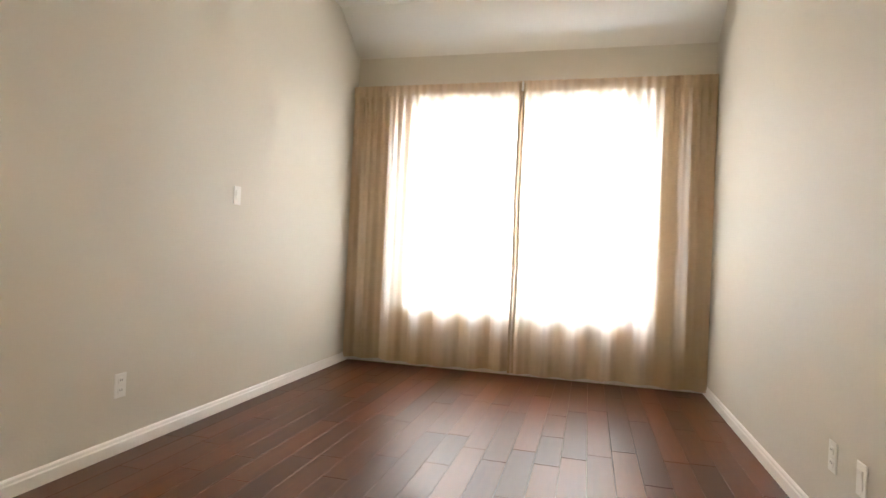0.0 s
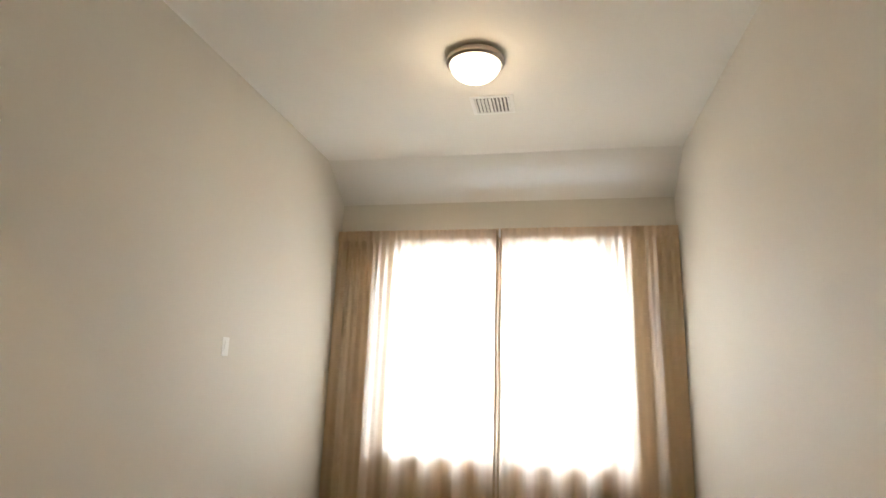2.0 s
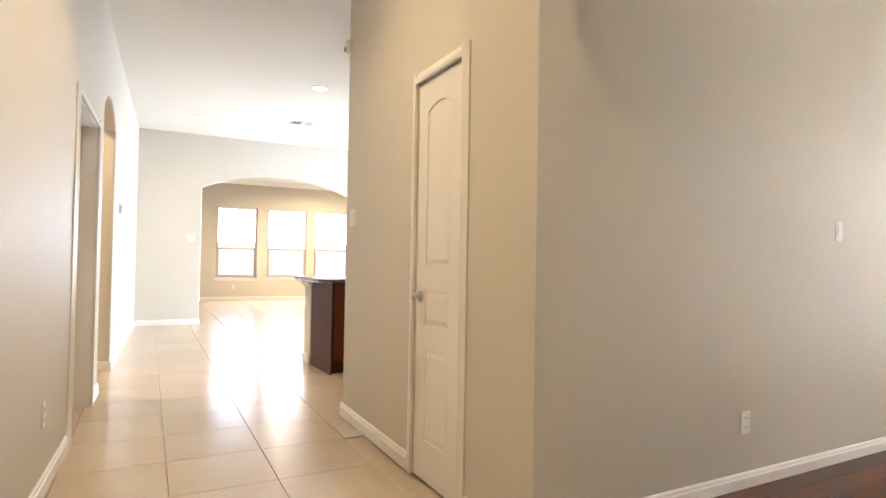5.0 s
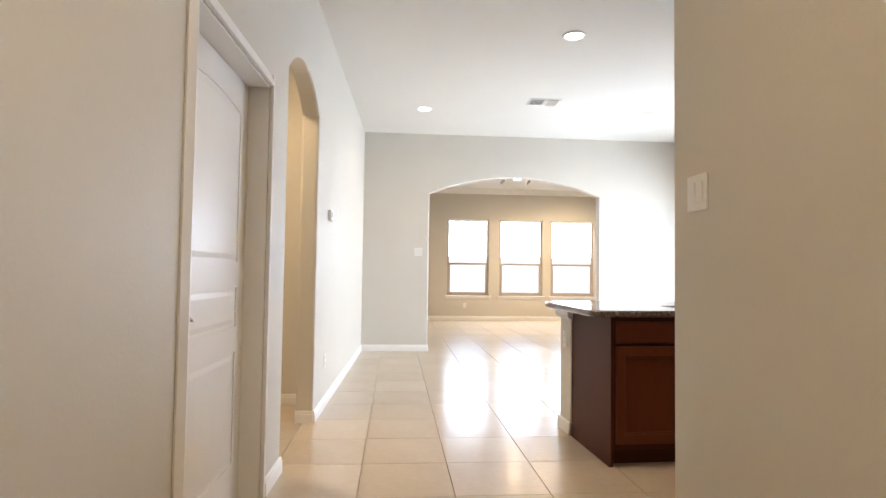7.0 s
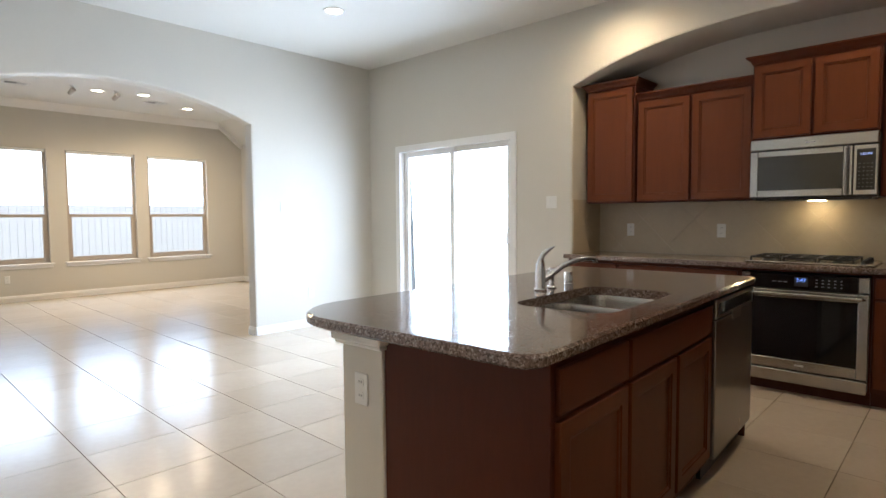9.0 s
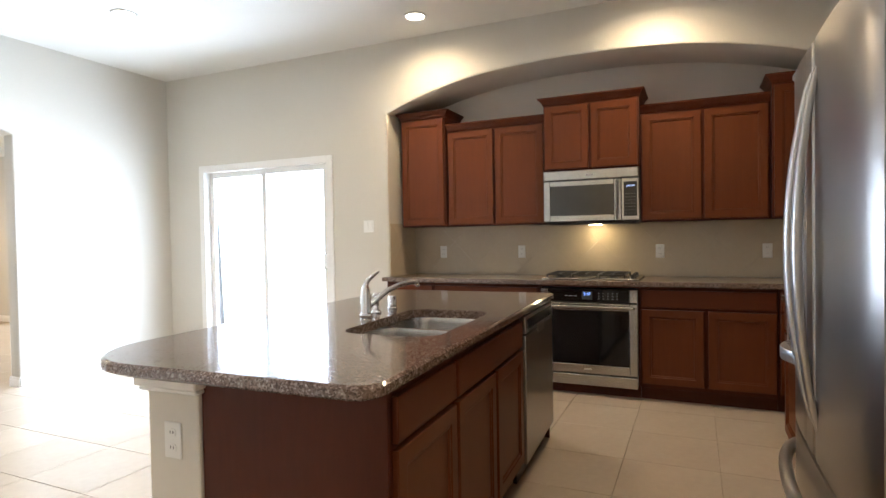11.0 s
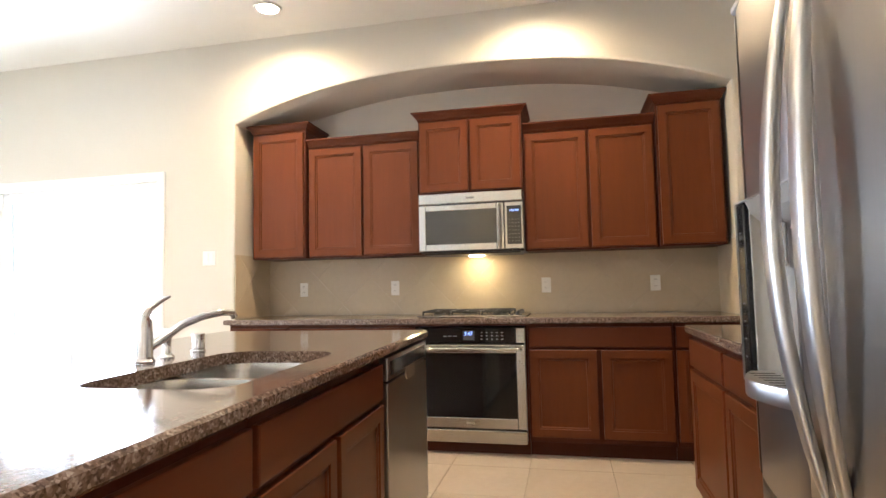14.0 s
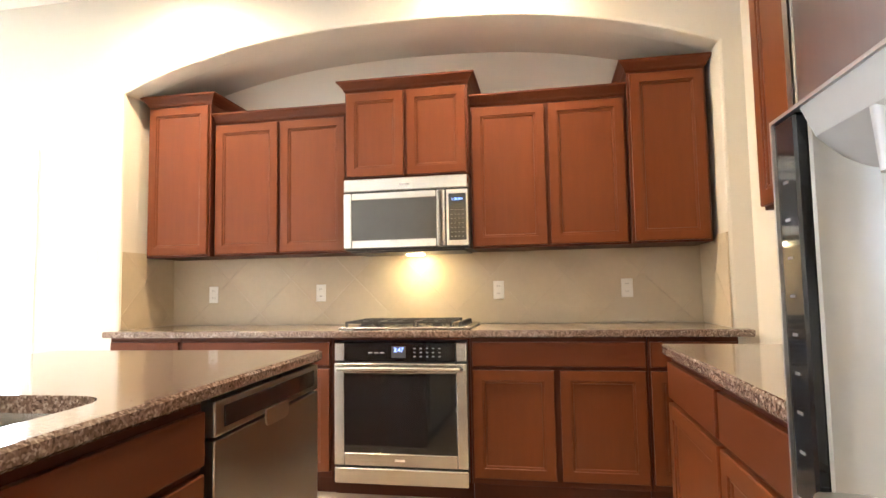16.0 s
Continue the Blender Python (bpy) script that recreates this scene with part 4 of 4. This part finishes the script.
prism(bm, [(QX0 + .056, -.03), (QX0 + .056, PF - .012)] + [(QX0 + .062 + i * .026, PF - .012 - .042 * math.sin(math.pi * (i + .5) / 10)) for i in range(10)] + [(QX1, face(QX1) - .005), (QX1, -.03)], QZ0 - .012, QZ0 + .025, "z", bevel=.004)
part("drip_tray", bm, SATIN, fr, "curved steel drip tray", True)
for i in range(6):
    part("tray_slot", boxes((QX0 + .10 + i * .03, QX0 + .108 + i * .03, PF - .03, -.045, QZ0 + .0252, QZ0 + .0262)), SLOT, fr)
for x, sd in ((mid - .038, -1), (mid + .038, 1)):
    bm = bmesh.new()
    yb = face(x)
    pts = [(x + sd * .030 * math.sin(math.pi * i / 24), yb + .006 - .052 * math.sin(math.pi * i / 24) ** .75, .78 + .92 * i / 24) for i in range(25)]
    rings = []
    for i, p in enumerate(pts):
        hw, hd = .013 + .012 * math.sin(math.pi * i / 24), .008 + .004 * math.sin(math.pi * i / 24)
        section = [(math.cos(a_), math.sin(a_)) for a_ in [radians(22.5 * k_) for k_ in range(16)]]
        rings.append([bm.verts.new((p[0] + hw * math.copysign(abs(c_) ** .5, c_), p[1] + hd * math.copysign(abs(n_) ** .6, n_), p[2])) for c_, n_ in section])
    for p, q in zip(rings, rings[1:]):
        for i in range(16):
            bm.faces.new((p[i], p[(i + 1) % 16], q[(i + 1) % 16], q[i]))
    bm.faces.new(rings[0]), bm.faces.new(rings[-1])
    bmesh.ops.recalc_face_normals(bm, faces=bm.faces)
    part("door_handle", bm, SATIN, fr, "long bowed satin steel handle", True)
bm = bmesh.new()
tube(bm, [(.06 + (FW - .12) * i / 20, face(.06 + (FW - .12) * i / 20) + .004 - .052 * math.sin(math.pi * i / 20) ** .6, .60) for i in range(21)], .018, 14)
part("drawer_handle", bm, SATIN, fr, "bowed stainless drawer handle", True)


# ---- outlets, switches and small fittings ----
def plate(m, kind="outlet", gangs=1, label=""):
    """Local front faces -y; centred on the origin."""
    nm = {"outlet": "wall_outlet", "switch": "light_switch"}[kind]
    o = thing(nm, label or ("white duplex wall outlet" if kind == "outlet" else "white rocker light switch"), "outlet" if kind == "outlet" else "switch", m, "wall plates")
    w = .035 + .023 * (gangs - 1)
    part("plate", boxes((-w, w, -.006, -.0005, -.058, .058), bevel=.0025), PLATE, o)
    for g in range(gangs):
        cx = (g - (gangs - 1) / 2) * .046
        if kind == "outlet":
            for zz in (-.024, .024):
                bm = bmesh.new()
                prism(bm, rounded(cx - .016, cx + .016, zz - .014, zz + .014, (.008,) * 4, 4), -.0085, -.005, "y")
                sck = part("socket", bm, PLATE, o)
                for sx in (-.006, .006):
                    part("slot", boxes((cx + sx - .0015, cx + sx + .0015, -.0092, -.0082, zz - .002, zz + .007)), SLOT, sck)
        else:
            bm = bmesh.new()
            prism(bm, [(-.0055, -.033), (-.0075, -.033), (-.0115, .033), (-.0055, .033)], cx - .016, cx + .016, "x")
            part("rocker", bm, PLATE, o)
    for zz in ((0,) if kind == "outlet" else (-.045, .045)):
        bm = bmesh.new()
        lathe(bm, [(.003, 0), (.0025, .001)], 8, pose(0, -.006, zz, 90))
        part("screw", bm, PLATE, o)
    return o


plate(pose(-1.30, DL, 1.32, 0, 0, 0), "switch")
plate(pose(-2.14, DL, .325), "outlet")
plate(pose(-1.92, DR, .32, 0, 0, 180), "outlet")
plate(pose(-2.15, DR, .32, 0, 0, 180), "switch", 1, "blank white wall plate for a cable")
plate(LW @ pose(0, ly(-1.75), .37, 0, 0, 90), "outlet")
plate(LW @ pose(0, ly(1.87), .38, 0, 0, 90), "outlet")
plate(pose(HX, -1.18, 1.40, 0, 0, -90), "switch", 2, "white double rocker switch on the hall wall")
plate(pose(-4.21, FY, 1.41), "switch", 2, "white double rocker switch beside the arch")
plate(pose(-1.19, FY, 1.39), "switch")
plate(pose(-.85, FY, .40), "outlet")
plate(pose(KX, 2.45, 1.40, 0, 0, -90), "switch", 2, "white double rocker switch beside the patio door")
for y in (1.90, 1.09, -.13, -.93):
    plate(pose(NB - .011, y, 1.135, 0, 0, -90), "outlet", 1, "white duplex outlet on the tiled backsplash")
plate(IM @ pose(bx0 - .0105, by1 + .108, .66, 0, 0, -90), "outlet", 1, "white outlet on the island half wall")
plate(pose(-2.9, BY, .35), "outlet")

t = thing("thermostat", "white wall thermostat with grey display", "thermostat", LW @ pose(0, ly(1.95), 1.60, 0, 0, 90))
part("housing", boxes((-.06, .06, -.03, -.0005, -.045, .045), bevel=.006, seg=2), PLATE, t)
part("display", boxes((-.035, .025, -.032, -.029, -.012, .03)), GREY, t, "grey display")
s = thing("motion_sensor", "small white motion sensor high on the wall", "sensor", pose(HX, EY - .06, 2.62, 0, 0, -90))
part("housing", boxes((-.03, .03, -.045, -.0005, -.05, .05), bevel=.01, seg=2), PLATE, s)
part("lens", boxes((-.02, .02, -.048, -.044, -.035, .0), bevel=.001), SLOT, s)


# ---- ceiling lamps and vents ----
def can_light(x, y, z=CH, watts=26):
    o = thing("recessed_light", "lit recessed ceiling downlight with white trim", "ceiling light", pose(x, y, z), "recessed downlights")
    bm = bmesh.new()
    lathe(bm, [(.098, -.001), (.096, -.008), (.078, -.010), (.074, -.004), (.074, -.001)], 28)
    part("trim_ring", bm, PLATE, o, smooth=True)
    bm = bmesh.new()
    lathe(bm, [(.073, -.0015), (.073, -.004), (.05, -.006)], 24)
    part("lens", bm, WARM, o, "glowing warm lens", True)
    la = new("downlight_lamp", bpy.data.lights.new("downlight_lamp", "SPOT"))
    la.data.energy, la.data.color, la.data.spot_size, la.data.spot_blend, la.data.shadow_soft_size = watts, (1, .71, .38), radians(168), 1.0, .07
    la.matrix_world = pose(x, y, z - .03)


for x, y in ((-4.21, 3.87), (-1.45, 3.76), (-3.08, 1.60), (-3.08, -.13)):
    can_light(x, y, CH, CAN_W)
# Unseen hall downlights, added to warm the closet wall and near den wall.
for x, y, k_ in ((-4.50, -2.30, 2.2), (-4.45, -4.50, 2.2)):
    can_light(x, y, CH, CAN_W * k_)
# Unseen downlight, added to brighten the side passage behind the arch.
passage = LW @ Vector((-.7, (A0 + A1) / 2, 0))
can_light(passage.x, passage.y, CH, CAN_W * 4)
for x, y in ((-.36, 1.70), (-.32, -.13)):
    can_light(x, y, CH, CAN_W * 2.5)
for x, y in ((-2.0, 8.66), (-1.43, 8.52), (-.54, 9.15)):
    can_light(x, y, CH - .02, CAN_W * 4.5)
for x in (-2.33, -1.78):
    o = thing("spot_head", "small dark adjustable ceiling spotlight", "spotlight", pose(x, 8.6, CH - .02), "ceiling spotlights")
    bm = bmesh.new()
    lathe(bm, [(.03, -.001), (.03, -.01), (.008, -.012), (.008, -.05)], 14)
    part("canopy", bm, PLATE, o, smooth=True)
    bm = bmesh.new()
    lathe(bm, [(.022, -.06), (.03, -.05), (.034, .05), (.028, .052)], 16, pose(0, 0, -.075, 60, 0, 20))
    part("shade", bm, NICKEL, o, "dark metal shade", True)


def vent(x, y, w, h, z=CH, turn=0):
    o = thing("ceiling_vent", "white metal ceiling air vent with slats", "vent", pose(x, y, z, 0, 0, turn), "ceiling vents")
    part("backing", boxes((-w / 2 + .02, w / 2 - .02, -h / 2 + .02, h / 2 - .02, -.002, -.0005)), SLOT, o)
    part("frame", boxes((-w / 2, w / 2, -h / 2, -h / 2 + .028, -.008, -.0005), (-w / 2, w / 2, h / 2 - .028, h / 2, -.008, -.0005), (-w / 2, -w / 2 + .028, -h / 2 + .028, h / 2 - .028, -.008, -.0005), (w / 2 - .028, w / 2, -h / 2 + .028, h / 2 - .028, -.008, -.0005), bevel=.002), PLATE, o)
    n = int((w - .06) / .022)
    me = None
    for i in range(n):
        xx = -w / 2 + .035 + i * (w - .07) / (n - 1)
        tl = -38 if i < n / 2 else 38
        if abs(i - n / 2) < 1:
            tl = 0
        if me is None:
            me = mesh_of("slat", boxes((-.0095, .0095, -h / 2 + .026, h / 2 - .026, -.001, .001)), PLATE)
        sl = new("slat", me)
        sl.parent, sl.matrix_basis = o, pose(xx, 0, -.0105, 0, tl, 0)


vent(-.86, -4.70, .30, .27, DC, 90)
vent(-2.85, 3.42, .36, .26)
vent(-1.1, 9.0, .30, .2, CH - .02)
vent(-2.9, 8.9, .30, .2, CH - .02)

l = thing("flush_ceiling_lamp", "lit frosted dome ceiling lamp with nickel rim", "ceiling light", pose(-1.47, -4.66, DC))
bm = bmesh.new()
lathe(bm, [(.15, -.0005), (.170, -.012), (.176, -.03), (.174, -.045), (.160, -.058), (.15, -.045)], 40)
part("rim", bm, NICKEL, l, "brushed nickel rim", True)
bm = bmesh.new()
lathe(bm, [(.152, -.042)] + [(.152 * math.cos(a), -.05 - .105 * math.sin(a)) for a in [radians(6 * i) for i in range(1, 15)]] + [(.008, -.156)], 40)
part("glass_dome", bm, FROST, l, "glowing frosted glass dome", True)
bm = bmesh.new()
lathe(bm, [(.010, -.152), (.011, -.158), (.006, -.162), (.007, -.169), (.003, -.174)], 14)
part("finial", bm, NICKEL, l, smooth=True)
la = new("dome_lamp", bpy.data.lights.new("dome_lamp", "POINT"))
la.data.energy, la.data.color, la.data.shadow_soft_size = DOME_W, (1, .72, .42), .10
la.matrix_world = pose(-1.47, -4.66, DC - .26)

# ---- outside ----
bm = bmesh.new()
box(bm, -60, 60, -60, 60, -.5, -.15)
built("ground", bm, GROUND, "dry lawn around the house", "ground")
fe = thing("garden_fence", "weathered wooden privacy fence beyond the windows", "fence", pose(-6, 15.5, -.15))
pm = mesh_of("fence_board", boxes((0, .138, 0, .02, 0, 1.8), bevel=.003), FENCE)
for i in range(70):
    ob = new("fence_board", pm)
    ob.parent, ob.matrix_basis = fe, pose(i * .143, 0, 0)
for z in (.4, 1.4):
    part("rail", boxes((0, 10, .021, .06, z, z + .09)), FENCE, fe)

# ---- backsplash tiles ----
bs = built("backsplash", boxes((NB - .004, NB - .0005, N0 + .001, N1 - .001, .921, 1.42), (KX + .005, NB - .004, N1 - .004, N1 - .0005, .921, 1.42), (KX + .005, NB - .004, N0 + .0005, N0 + .004, .921, 1.42)), JOINT, "grouted backsplash of beige diagonal tiles", "backsplash")
T = .33
k = T / math.sqrt(2)
for i in range(-12, 14):
    for j in range(-2, 8):
        cy, cz = .38 + i * 2 * k + (k if j % 2 else 0), 1.0 + j * k
        g = k - .0014
        for (a, b, how) in ((N0 + .005, N1 - .005, "back"),):
            p = clip([(cy - g, cz), (cy, cz - g), (cy + g, cz), (cy, cz + g)], a, b, .923, 1.384)
            if len(p) >= 3:
                bm = bmesh.new()
                prism(bm, p, NB - .004, NB - .010, "x")
                part("tile", bm, SPLASH, bs)
for yy, sg in ((N1, -1), (N0, 1)):
    for i in range(-1, 4):
        for j in range(-2, 8):
            cx, cz = .3 + i * 2 * k + (k if j % 2 else 0), 1.0 + j * k
            g = k - .0014
            p = clip([(cx - g, cz), (cx, cz - g), (cx + g, cz), (cx, cz + g)], KX + .006, NB - .011, .923, 1.419)
            if len(p) >= 3:
                bm = bmesh.new()
                prism(bm, p, yy + sg * .004, yy + sg * .010, "y")
                part("tile", bm, SPLASH, bs)

# ---- floors, piece by piece ----
tf = built("tile_floor", boxes((-7, HX + .02, -8, -7.9, -.011, -.009)), GROUT, "large square beige porcelain floor tiles", "floor")
P = .497
g = P - .0035
tm = mesh_of("tile", boxes((0, g, 0, g, -.010, 0), bevel=.0012), TILE)
spare = bmesh.new()
for i in range(-3, 13):
    for j in range(-16, 22):
        x, y = -5.70 + i * P, .477 + j * P
        if x > 1.2 or x < -7 or y > BY or y < -8:
            continue
        if x + P > HX + .18 and y + P < EY and y < -1.7:
            continue
        if x > .3 and y < 5:
            continue
        near = -2.6 < y < 8.8 and -5.7 < x < -.3 and not (x < -5.5 and (y < 0 or y > 2))
        if near and not (-3.0 < x < -1.3 and .5 < y < .9):
            ob = new("tile", tm)
            ob.parent, ob.matrix_basis = tf, pose(x, y, 0)
        else:
            box(spare, x, min(x + g, 1.6), y, y + g, -.010, 0)
tagged(part("outer_tiles", spare, TILE, tf), kind="stuff")

wf = built("plank_floor", boxes((HX + .18, DW, DR, DL, -.0115, -.009), (HX + .19, HX + .18, JY1, JY0, -.0115, -.009)), GROUT, "dark hand-scraped walnut plank floor", "floor")
rnd = random.Random(5)
pw_ = .127
y = DR
while y < DL - .01:
    x = HX + .18 - rnd.uniform(0, .9)
    y1 = min(y + pw_ - .0012, DL)
    while x < DW:
        L = rnd.choice((.45, .6, .75, .9, 1.05, 1.2))
        a, b = max(x, HX + .18), min(x + L - .0015, DW)
        if b - a > .02:
            bm = bmesh.new()
            box(bm, a, b, y, y1, -.009, .003 - rnd.uniform(0, .0006), .0012)
            part("plank", bm, PLANK, wf)
        x += L
    y += pw_
y = JY1
while y < JY0 - .01:
    bm = bmesh.new()
    box(bm, HX + .02, HX + .198, y, min(y + pw_ - .0012, JY0), -.009, .0025, .0012)
    part("plank", bm, PLANK, wf)
    y += pw_
